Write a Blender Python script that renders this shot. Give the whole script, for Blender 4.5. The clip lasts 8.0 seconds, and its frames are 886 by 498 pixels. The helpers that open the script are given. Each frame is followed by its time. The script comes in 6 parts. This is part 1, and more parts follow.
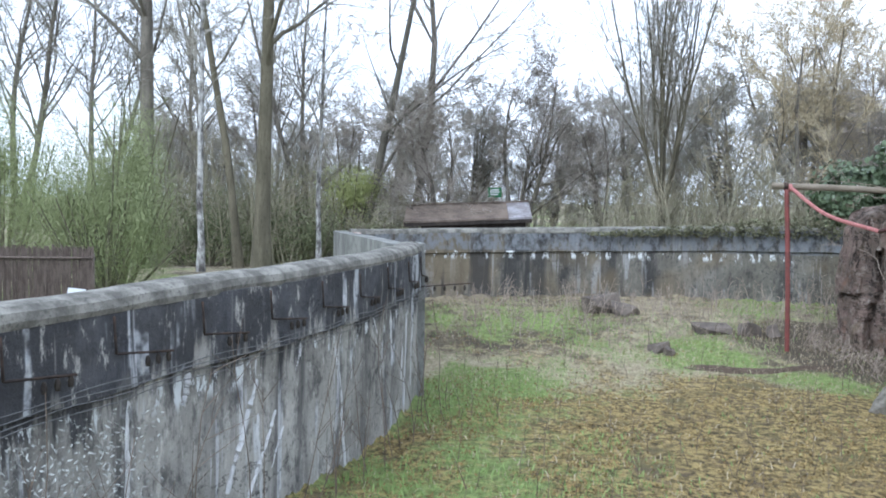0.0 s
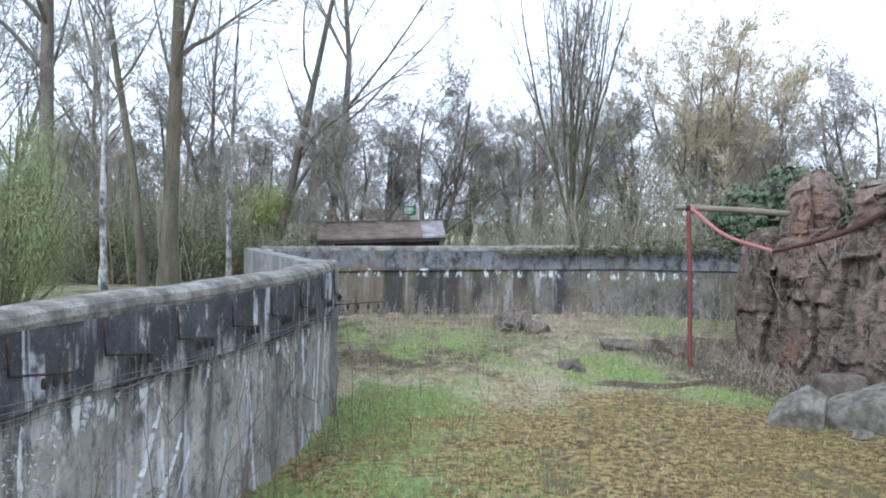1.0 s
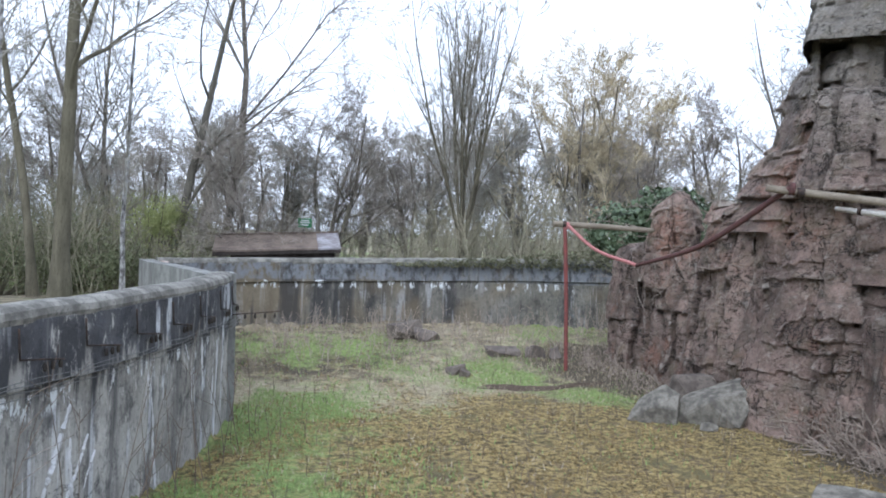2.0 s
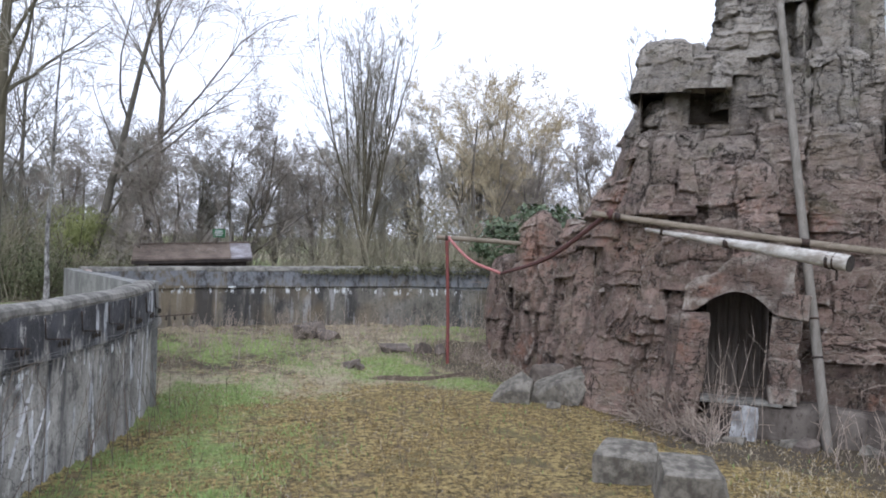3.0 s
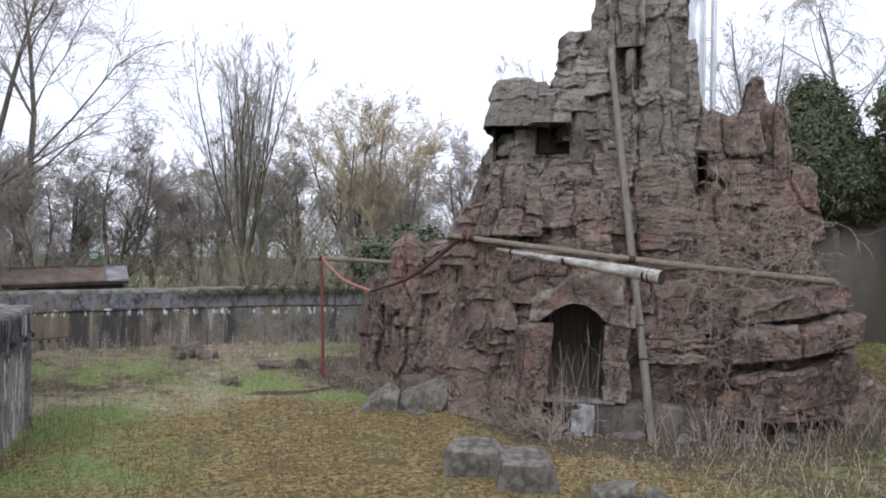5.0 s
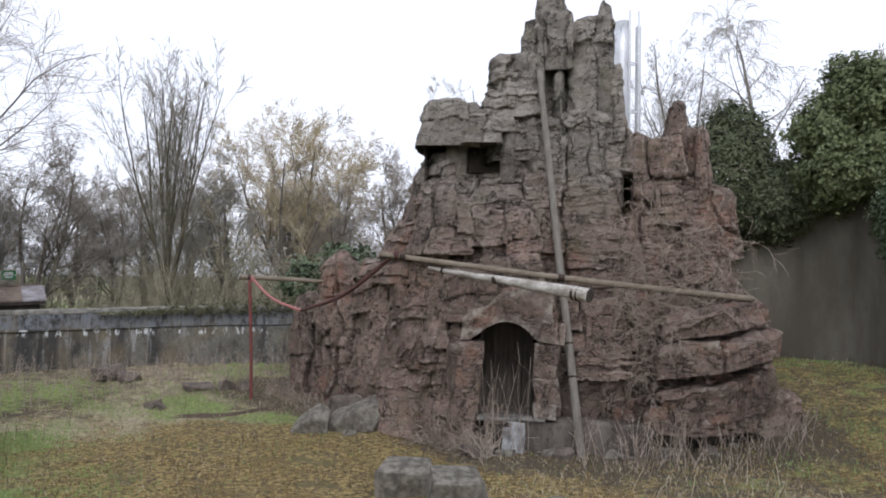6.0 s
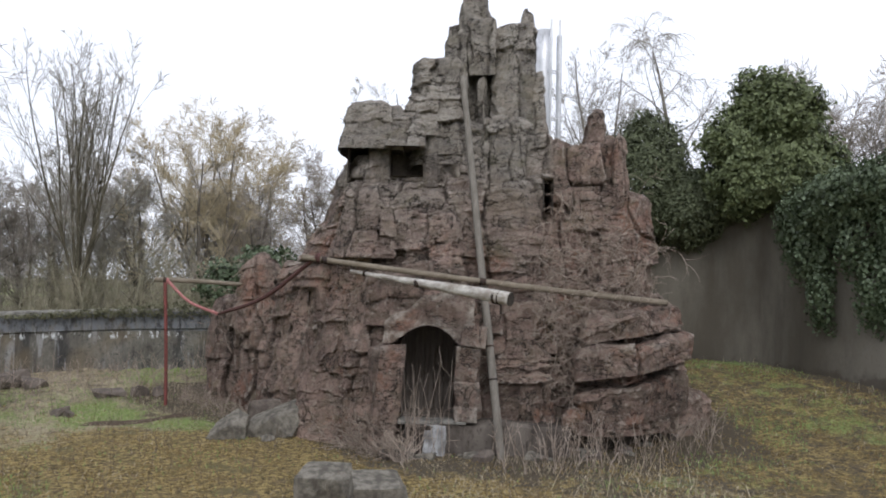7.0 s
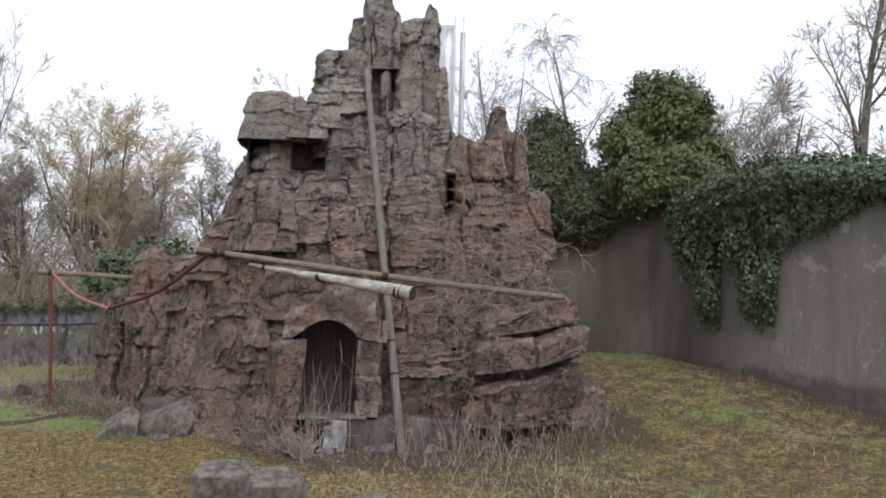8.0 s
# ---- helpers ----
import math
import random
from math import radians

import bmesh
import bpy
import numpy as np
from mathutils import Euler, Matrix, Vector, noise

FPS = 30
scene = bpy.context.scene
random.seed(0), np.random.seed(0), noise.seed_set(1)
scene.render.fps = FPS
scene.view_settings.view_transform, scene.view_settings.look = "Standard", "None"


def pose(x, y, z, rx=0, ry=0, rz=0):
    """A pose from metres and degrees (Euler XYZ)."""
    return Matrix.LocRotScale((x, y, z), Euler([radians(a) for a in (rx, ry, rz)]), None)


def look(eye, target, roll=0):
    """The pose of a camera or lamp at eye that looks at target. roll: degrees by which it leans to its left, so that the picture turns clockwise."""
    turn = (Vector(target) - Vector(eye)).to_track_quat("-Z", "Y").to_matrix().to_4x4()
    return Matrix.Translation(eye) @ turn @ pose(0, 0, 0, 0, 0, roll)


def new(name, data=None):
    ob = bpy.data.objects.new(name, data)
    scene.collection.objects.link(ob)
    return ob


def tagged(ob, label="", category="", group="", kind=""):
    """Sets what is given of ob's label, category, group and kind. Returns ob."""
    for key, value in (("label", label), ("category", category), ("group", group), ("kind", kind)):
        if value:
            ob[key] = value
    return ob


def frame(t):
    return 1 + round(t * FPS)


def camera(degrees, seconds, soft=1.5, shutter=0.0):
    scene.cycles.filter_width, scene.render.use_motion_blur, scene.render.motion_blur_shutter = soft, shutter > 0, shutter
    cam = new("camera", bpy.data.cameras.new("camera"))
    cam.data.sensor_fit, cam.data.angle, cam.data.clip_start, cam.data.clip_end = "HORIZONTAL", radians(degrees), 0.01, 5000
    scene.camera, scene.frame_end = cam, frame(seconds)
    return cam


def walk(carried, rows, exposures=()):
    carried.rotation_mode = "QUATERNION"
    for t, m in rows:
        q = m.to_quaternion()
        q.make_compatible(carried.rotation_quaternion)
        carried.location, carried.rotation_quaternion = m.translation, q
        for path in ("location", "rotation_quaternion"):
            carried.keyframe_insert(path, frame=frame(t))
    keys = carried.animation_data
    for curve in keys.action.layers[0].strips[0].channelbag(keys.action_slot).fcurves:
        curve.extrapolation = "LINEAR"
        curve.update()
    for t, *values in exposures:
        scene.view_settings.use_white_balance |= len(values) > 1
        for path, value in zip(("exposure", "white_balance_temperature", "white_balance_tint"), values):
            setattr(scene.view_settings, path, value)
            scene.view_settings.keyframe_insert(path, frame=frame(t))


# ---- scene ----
cam = camera(58.2, 8.0, soft=1.85)
# seconds, x, y, z, then tilt, lean and turn in degrees
ROWS = [
    (0.0, 0.164, 4.671, 2.740, 86.540, -0.769, 1.271),
    (0.5, 0.164, 4.671, 2.740, 87.228, -1.041, -1.327),
    (1.0, 0.164, 4.671, 2.740, 87.954, -1.280, -4.905),
    (1.5, 0.160, 4.571, 2.748, 88.470, -1.524, -8.600),
    (3.0, 0.045, 1.289, 3.001, 89.432, -1.946, -18.112),
    (3.5, 0.017, 0.481, 3.063, 89.236, -1.613, -19.797),
    (4.0, 0.004, 0.112, 3.091, 89.517, -1.416, -21.842),
    (4.5, 0.000, 0.000, 3.100, 90.045, -1.256, -23.812),
    (6.0, 0.000, 0.000, 3.100, 92.211, -0.995, -30.973),
    (6.5, 0.000, 0.000, 3.100, 92.437, -1.141, -33.488),
    (7.0, 0.000, 0.000, 3.100, 92.562, -1.217, -36.558),
    (7.5, 0.000, 0.000, 3.100, 92.503, -1.321, -39.789),
    (8.0, 0.000, 0.000, 3.100, 92.317, -1.410, -43.595),
]
walk(cam, [(t, pose(x, y, z, rx, ry, rz)) for t, x, y, z, rx, ry, rz in ROWS],
     exposures=[(0.0, 0.92, 5350, 8), (1.5, 0.84, 5350, 9), (3.5, 0.42, 5750, 15), (4.5, 0.30, 5800, 15), (6.5, 0.15, 6050, 13), (8.0, 0.22, 6100, 12)])

# ---- world and light: a bright overcast sky ----
world = bpy.data.worlds.new("overcast_sky")
scene.world = world
world.use_nodes = True
wn, wl = world.node_tree.nodes, world.node_tree.links
wn.clear()
sky = wn.new("ShaderNodeTexSky")
sky.sky_type, sky.sun_disc = "NISHITA", False
sky.sun_elevation, sky.sun_rotation = radians(48), radians(200)
sky.dust_density = 4.0
dim = wn.new("ShaderNodeVectorMath")
dim.operation = "SCALE"
dim.inputs["Scale"].default_value = 0.10
cloud = wn.new("ShaderNodeMix")
cloud.data_type = "RGBA"
cloud.inputs[0].default_value = 0.86
cloud.inputs[7].default_value = (1.12, 1.13, 1.17, 1)
back = wn.new("ShaderNodeBackground")
back.inputs["Strength"].default_value = 1.0
out = wn.new("ShaderNodeOutputWorld")
wl.new(sky.outputs[0], dim.inputs[0])
wl.new(dim.outputs[0], cloud.inputs[6])
wl.new(cloud.outputs[2], back.inputs["Color"])
wl.new(back.outputs[0], out.inputs["Surface"])

sun_data = bpy.data.lights.new("sun", "SUN")
sun_data.energy, sun_data.angle, sun_data.color = 0.9, radians(22), (1.0, 0.97, 0.92)
sun = new("sun", sun_data)
# the light comes from behind the left shoulder of the viewer
sun.matrix_world = look((-8, -10, 20), (6, 12, 0))


# ---- materials ----
class Nodes:
    """A short way to write a node material."""

    def __init__(self, name, rough=0.9, metal=0.0):
        self.mat = bpy.data.materials.new(name)
        self.mat.use_nodes = True
        self.tree = self.mat.node_tree
        self.bsdf = self.tree.nodes["Principled BSDF"]
        self.bsdf.inputs["Roughness"].default_value = rough
        self.bsdf.inputs["Metallic"].default_value = metal
        self.bsdf.inputs["Specular IOR Level"].default_value = 0.25
        self.coord = None

    def node(self, kind, **values):
        n = self.tree.nodes.new(kind)
        for key, value in values.items():
            n.inputs[key.replace("_", " ")].default_value = value
        return n

    def link(self, a, b):
        self.tree.links.new(a, b)

    def place(self, scale=(1, 1, 1)):
        """Object coordinates, stretched."""
        c = self.node("ShaderNodeTexCoord")
        m = self.node("ShaderNodeMapping")
        m.inputs["Scale"].default_value = scale
        self.link(c.outputs["Object"], m.inputs["Vector"])
        return m.outputs[0]

    def noise(self, scale, detail=4.0, rough=0.6, stretch=(1, 1, 1), warp=0.0):
        n = self.node("ShaderNodeTexNoise", Scale=scale, Detail=detail, Roughness=rough, Distortion=warp)
        self.link(self.place(stretch), n.inputs["Vector"])
        return n.outputs["Fac"]

    def ramp(self, fac, lo, hi):
        r = self.node("ShaderNodeMapRange")
        r.interpolation_type = "SMOOTHSTEP"
        r.inputs["From Min"].default_value, r.inputs["From Max"].default_value = lo, hi
        self.link(fac, r.inputs["Value"])
        return r.outputs[0]

    def math(self, op, a, b):
        m = self.node("ShaderNodeMath")
        m.operation = op
        for k, v in enumerate((a, b)):
            if isinstance(v, (int, float)):
                m.inputs[k].default_value = v
            else:
                self.link(v, m.inputs[k])
        return m.outputs[0]

    def mix(self, fac, a, b, blend="MIX"):
        m = self.node("ShaderNodeMix")
        m.data_type, m.blend_type = "RGBA", blend
        for k, v in ((0, fac), (6, a), (7, b)):
            if isinstance(v, (int, float)):
                m.inputs[k].default_value = v
            elif isinstance(v, tuple):
                m.inputs[k].default_value = (*v, 1)
            else:
                self.link(v, m.inputs[k])
        return m.outputs[2]

    def cracks(self, scale, width, stretch=(1, 1, 1), warp=0.0):
        """Thin branching lines, 1 on the line."""
        d = self.math("ABSOLUTE", self.math("SUBTRACT", self.noise(scale, 6, 0.62, stretch, warp), 0.5), 0)
        return self.math("SUBTRACT", 1.0, self.ramp(d, 0.0, width))

    def attr(self, name):
        a = self.node("ShaderNodeAttribute")
        a.attribute_name = name
        return a

    def axis(self, k):
        s = self.node("ShaderNodeSeparateXYZ")
        self.link(self.place(), s.inputs[0])
        return s.outputs[k]

    def done(self, color, bump=None, strength=0.4, distance=0.02):
        self.link(color, self.bsdf.inputs["Base Color"])
        if bump is not None:
            b = self.node("ShaderNodeBump", Strength=strength, Distance=distance)
            self.link(bump, b.inputs["Height"])
            self.link(b.outputs[0], self.bsdf.inputs["Normal"])
        return self.mat


def mottled(name, a, b, scale=6.0, rough=0.9, bump=0.4, stretch=(1, 1, 1), metal=0.0, c=None):
    """Two colours mixed by coarse noise, a third by fine noise."""
    n = Nodes(name, rough, metal)
    coarse = n.ramp(n.noise(scale, 5, 0.6, stretch), 0.35, 0.65)
    fine = n.noise(scale * 7, 4, 0.7, stretch)
    col = n.mix(coarse, a, b)
    col = n.mix(n.ramp(fine, 0.5, 0.75), col, c or tuple(v * 0.55 for v in a))
    return n.done(col, fine, bump)


def leafy(name, dark, light, rough=0.5):
    """Leaves, each one a little different."""
    n = Nodes(name, rough)
    g = n.node("ShaderNodeNewGeometry")
    col = n.mix(g.outputs["Random Per Island"], dark, light)
    col = n.mix(n.ramp(n.noise(1.3), 0.35, 0.65), col, n.mix(0.55, dark, light))
    n.bsdf.inputs["Subsurface Weight"].default_value = 0.0
    return n.done(col)


def bark(name, a, b, scale=5.0):
    return mottled(name, a, b, scale, 0.95, 0.6, (1, 1, 0.25))


def rock_material():
    """Sprayed cement rock: red-brown low down and on its flanks, grey above; beds, seams, lichen, pale edges with
    painted highlights.
    """
    n = Nodes("weathered_artificial_rock", 0.92)
    tone = n.attr("tone")
    sep = n.node("ShaderNodeSeparateColor")
    n.link(tone.outputs["Color"], sep.inputs[0])
    big = n.noise(0.55, 5, 0.6)
    mid = n.noise(2.6, 6, 0.65, (1, 1, 1.8))
    fine = n.noise(19, 8, 0.78)
    red = n.mix(sep.outputs[0], (0.150, 0.106, 0.088), (0.480, 0.345, 0.280))
    red = n.mix(n.ramp(mid, 0.42, 0.68), red, (0.245, 0.192, 0.150))
    grey = n.mix(sep.outputs[0], (0.200, 0.182, 0.158), (0.570, 0.522, 0.452))
    grey = n.mix(n.ramp(mid, 0.45, 0.7), grey, (0.320, 0.280, 0.228))
    u = n.axis(0)
    flank = n.math("ADD", n.math("MULTIPLY", n.ramp(u, 1.9, 2.6), 0.95), n.math("MULTIPLY", n.ramp(n.math("MULTIPLY", u, -1.0), 2.0, 2.9), 0.45))
    lift = n.math("SUBTRACT", n.math("ADD", n.math("MULTIPLY", n.axis(2), 0.30), n.math("MULTIPLY", big, 1.5)), flank)
    col = n.mix(n.ramp(lift, 1.62, 2.75), red, grey)
    ochre = n.ramp(n.noise(1.35, 6, 0.7), 0.52, 0.68)
    col = n.mix(n.math("MULTIPLY", ochre, 0.30), col, (0.330, 0.265, 0.170))
    rust = n.math("MULTIPLY", n.ramp(n.noise(0.9, 5, 0.65), 0.54, 0.68), n.ramp(n.math("MULTIPLY", lift, -1.0), -2.3, -1.7))
    col = n.mix(n.math("MULTIPLY", rust, 0.65), col, (0.360, 0.180, 0.120))
    runs = n.ramp(n.noise(2.2, 5, 0.65, (1, 1, 0.18)), 0.52, 0.70)
    col = n.mix(n.math("MULTIPLY", runs, 0.42), col, (0.110, 0.098, 0.086))
    col = n.mix(n.math("MULTIPLY", n.ramp(fine, 0.49, 0.66), 0.52), col, (0.075, 0.065, 0.056))
    lichen = n.ramp(n.noise(8.5, 7, 0.78), 0.55, 0.64)
    col = n.mix(n.math("MULTIPLY", lichen, 0.42), col, (0.54, 0.49, 0.41))
    moss = n.math("MULTIPLY", n.ramp(n.noise(1.7, 4, 0.6), 0.56, 0.70), sep.outputs[2])
    col = n.mix(n.math("MULTIPLY", moss, 0.7), col, (0.125, 0.125, 0.048))
    col = n.mix(sep.outputs[1], col, (0.030, 0.026, 0.023))
    seams = n.math("MULTIPLY", n.cracks(0.9, 0.014, (0.8, 0.8, 2.6)), n.ramp(n.noise(1.5), 0.40, 0.55))
    splits = n.math("MULTIPLY", n.cracks(1.3, 0.018, (1.3, 1.3, 0.5), 0.4), n.ramp(n.noise(1.1), 0.45, 0.58))
    hair = n.math("MULTIPLY", n.cracks(2.4, 0.022, (1.0, 1.0, 2.0), 0.3), n.ramp(n.noise(2.3), 0.47, 0.58))
    seams = n.math("MAXIMUM", n.math("MAXIMUM", seams, splits), hair)
    col = n.mix(n.math("MULTIPLY", seams, 0.8), col, (0.030, 0.026, 0.023))
    grain = n.noise(7.0, 9, 0.78, (1, 1, 1.6))
    col = n.mix(n.math("MULTIPLY", n.ramp(grain, 0.50, 0.66), 0.38), col, (0.095, 0.080, 0.068))
    col = n.mix(n.math("MULTIPLY", n.ramp(n.noise(5.0, 9, 0.78, (1, 1, 1.4)), 0.54, 0.64), 0.45), col, (0.490, 0.415, 0.340))
    # convex edges turned paler: lichen, and highlights put into the colour
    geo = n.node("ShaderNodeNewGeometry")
    edge_highlight = n.math("MULTIPLY", n.ramp(geo.outputs["Pointiness"], 0.515, 0.58), n.ramp(n.noise(3.3, 6, 0.7), 0.40, 0.60))
    col = n.mix(n.math("MULTIPLY", edge_highlight, 0.75), col, (0.600, 0.540, 0.460))
    height = n.math("ADD", n.math("ADD", mid, n.math("MULTIPLY", fine, 0.7)), n.math("SUBTRACT", n.math("MULTIPLY", grain, 1.2), n.math("MULTIPLY", seams, 0.8)))
    return n.done(col, height, 1.0, 0.10)


def wall_material(name, low, high, band, dark, warm=0.0, white=0.9, flakes=0.0, stain=None):
    """Old concrete: a sooty upper band, runs of dirt, white lime and cracks."""
    n = Nodes(name, 0.93)
    z = n.axis(2)
    runs = n.noise(2.3, 5, 0.62, (1, 1, 0.06))
    thin = n.noise(9.0, 4, 0.6, (1, 1, 0.05))
    blot = n.noise(1.1, 6, 0.65)
    fine = n.noise(22, 5, 0.75)
    col = n.mix(n.ramp(blot, 0.35, 0.68), low, high)
    col = n.mix(n.math("MULTIPLY", n.ramp(runs, 0.47, 0.68), 0.8), col, dark)
    edge = n.math("ADD", z, n.math("MULTIPLY", n.math("SUBTRACT", n.noise(3.0, 6, 0.7, (1, 1, 0.10)), 0.5), 2.2))
    soot = n.ramp(edge, band - 0.10, band + 0.10)
    sooty = n.mix(n.ramp(blot, 0.42, 0.62), dark, tuple(v * 1.9 for v in dark))
    sooty = n.mix(n.math("MULTIPLY", n.ramp(thin, 0.60, 0.72), 0.5), sooty, high)
    col = n.mix(n.math("MULTIPLY", soot, 0.92), col, sooty)
    lime = n.math("MULTIPLY", n.ramp(n.noise(4.2, 3, 0.5, (1, 1, 0.07), 0.5), 0.565, 0.61), n.ramp(n.noise(1.6, 4, 0.6), 0.48, 0.56))
    col = n.mix(n.math("MULTIPLY", lime, white), col, (0.66, 0.68, 0.70))
    run = n.math("MULTIPLY", n.ramp(n.noise(6.5, 3, 0.5, (1, 1, 0.035), 0.25), 0.60, 0.635), n.ramp(n.noise(0.9, 3, 0.5, (1, 1, 0.5)), 0.50, 0.56))
    col = n.mix(n.math("MULTIPLY", run, white * 0.9), col, (0.70, 0.71, 0.73))
    col = n.mix(n.math("MULTIPLY", n.ramp(fine, 0.52, 0.70), 0.5), col, tuple(v * 0.8 for v in dark))
    grime = n.noise(7.0, 8, 0.75, (1, 1, 0.5))
    col = n.mix(n.math("MULTIPLY", n.ramp(grime, 0.50, 0.64), 0.62), col, dark)
    col = n.mix(n.math("MULTIPLY", n.ramp(n.noise(9.0, 8, 0.75, (1, 1, 0.4)), 0.55, 0.66), 0.6), col, tuple(min(0.7, v * 1.35) for v in high))
    line = n.math("MULTIPLY", n.cracks(0.8, 0.008, (1, 1, 1.3), 0.3), n.ramp(n.noise(0.9), 0.45, 0.58))
    col = n.mix(n.math("MULTIPLY", line, 0.75), col, (0.03, 0.03, 0.032))
    if warm:
        col = n.mix(n.math("MULTIPLY", n.ramp(n.noise(0.5, 3), 0.45, 0.62), warm), col, (0.20, 0.16, 0.10))
    if stain:
        patch = n.math("MULTIPLY", n.ramp(n.axis(0), stain + 1.2, stain - 0.8), n.ramp(n.noise(2.2, 5, 0.65, (1, 1, 0.08)), 0.42, 0.56))
        col = n.mix(n.math("MULTIPLY", patch, 0.8), col, dark)
        upper = n.ramp(z, 1.60, 1.66)
        col = n.mix(n.math("MULTIPLY", upper, n.ramp(grime, 0.62, 0.40)), col, (0.190, 0.200, 0.215))
    if flakes:
        zone = n.math("MULTIPLY", n.ramp(z, flakes - 0.22, flakes - 0.10), n.ramp(z, flakes + 0.03, flakes))
        col = n.mix(n.math("MULTIPLY", zone, n.ramp(n.noise(5.6, 6, 0.7, (1, 1, 0.35)), 0.56, 0.60)), col, (0.68, 0.70, 0.70))
    return n.done(col, n.math("ADD", fine, n.math("ADD", grime, n.math("MULTIPLY", blot, 0.7))), 0.6, 0.035)


def render_material():
    """Smooth old render: cloudy stains, pale scratches and lime runs, damp foot."""
    n = Nodes("smooth_grey_render", 0.9)
    cloud = n.noise(0.45, 6, 0.62, (1, 1, 0.4))
    damp = n.noise(1.7, 6, 0.7, (1, 1, 0.15))
    fine = n.noise(14, 6, 0.75)
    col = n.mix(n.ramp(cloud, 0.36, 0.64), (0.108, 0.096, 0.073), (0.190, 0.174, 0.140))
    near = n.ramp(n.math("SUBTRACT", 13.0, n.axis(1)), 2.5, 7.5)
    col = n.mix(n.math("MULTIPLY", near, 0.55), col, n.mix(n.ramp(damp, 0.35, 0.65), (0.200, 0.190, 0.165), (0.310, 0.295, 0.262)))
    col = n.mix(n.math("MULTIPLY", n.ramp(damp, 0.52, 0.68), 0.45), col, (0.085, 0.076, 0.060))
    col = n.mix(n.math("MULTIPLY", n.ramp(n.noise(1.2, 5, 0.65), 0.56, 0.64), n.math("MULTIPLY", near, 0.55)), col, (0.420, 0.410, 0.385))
    line = n.math("MULTIPLY", n.cracks(0.9, 0.012, (1.0, 1.0, 0.55), 0.3), n.ramp(n.noise(0.8), 0.45, 0.56))
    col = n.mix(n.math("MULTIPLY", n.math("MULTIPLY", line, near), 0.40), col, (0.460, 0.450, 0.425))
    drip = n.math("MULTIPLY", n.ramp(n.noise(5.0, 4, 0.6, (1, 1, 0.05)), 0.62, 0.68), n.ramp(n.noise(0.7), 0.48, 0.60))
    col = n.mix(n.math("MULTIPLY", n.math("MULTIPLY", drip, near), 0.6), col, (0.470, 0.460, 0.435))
    foot = n.ramp(n.math("SUBTRACT", n.math("MULTIPLY", n.noise(2.4, 6, 0.7), 1.1), n.axis(2)), -0.72, -0.42)
    col = n.mix(n.math("MULTIPLY", foot, 0.75), col, (0.075, 0.062, 0.046))
    col = n.mix(n.math("MULTIPLY", n.ramp(fine, 0.50, 0.72), 0.4), col, (0.095, 0.086, 0.070))
    return n.done(col, n.math("ADD", fine, damp), 0.45, 0.02)


def ground_material():
    n = Nodes("mossy_ground", 0.97)
    cover = n.attr("cover")
    sep = n.node("ShaderNodeSeparateColor")
    n.link(cover.outputs["Color"], sep.inputs[0])
    clump = n.noise(9.5, 8, 0.80)
    fine = n.noise(34, 5, 0.75)
    patch = n.noise(1.1, 5, 0.65)
    soil = n.mix(clump, (0.075, 0.060, 0.042), (0.175, 0.145, 0.100))
    moss = n.mix(n.ramp(clump, 0.41, 0.58), (0.092, 0.072, 0.036), (0.500, 0.382, 0.160))
    moss = n.mix(n.ramp(patch, 0.52, 0.66), moss, (0.185, 0.158, 0.076))
    moss = n.mix(n.math("MULTIPLY", n.ramp(n.noise(2.1, 6, 0.75), 0.52, 0.66), 0.75), moss, (0.150, 0.112, 0.078))
    grass = n.mix(n.ramp(clump, 0.35, 0.65), (0.165, 0.215, 0.070), (0.350, 0.440, 0.155))
    straw = n.mix(n.ramp(clump, 0.35, 0.65), (0.340, 0.290, 0.190), (0.640, 0.560, 0.385))
    jitter = n.math("MULTIPLY", n.math("SUBTRACT", n.noise(2.6, 6, 0.75), 0.5), 1.5)
    col = n.mix(n.ramp(n.math("ADD", sep.outputs[0], jitter), 0.3, 0.6), soil, moss)
    col = n.mix(n.ramp(n.math("ADD", sep.outputs[2], jitter), 0.25, 0.90), col, straw)
    jit2 = n.math("MULTIPLY", n.math("SUBTRACT", n.noise(1.3, 7, 0.8), 0.5), 2.0)
    col = n.mix(n.ramp(n.math("ADD", sep.outputs[1], jit2), 0.30, 0.75), col, grass)
    col = n.mix(n.math("MULTIPLY", n.ramp(fine, 0.5, 0.75), 0.50), col, (0.070, 0.056, 0.035))
    return n.done(col, n.math("ADD", n.math("MULTIPLY", fine, 0.6), n.math("MULTIPLY", clump, 1.6)), 0.9, 0.06)


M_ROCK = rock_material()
M_NEAR = wall_material("stained_concrete", (0.275, 0.262, 0.235), (0.480, 0.462, 0.420), 1.42, (0.042, 0.043, 0.048), white=0.65, flakes=1.40)
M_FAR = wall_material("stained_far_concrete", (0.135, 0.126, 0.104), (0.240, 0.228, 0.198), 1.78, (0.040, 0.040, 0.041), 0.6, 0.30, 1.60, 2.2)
M_EAST = render_material()
M_COPE = mottled("lichened_coping", (0.118, 0.112, 0.098), (0.285, 0.274, 0.240), 4.5, 0.95, 0.8, (1, 1, 1), 0.0, (0.070, 0.068, 0.064))
M_GROUND = ground_material()
M_SOIL = mottled("bare_soil", (0.075, 0.055, 0.040), (0.130, 0.098, 0.070), 5, 1.0, 0.8)
M_STONE = mottled("grey_boulder_stone", (0.100, 0.090, 0.074), (0.250, 0.230, 0.190), 6.5, 0.9, 0.9, (1, 1, 1), 0.0, (0.095, 0.092, 0.076))
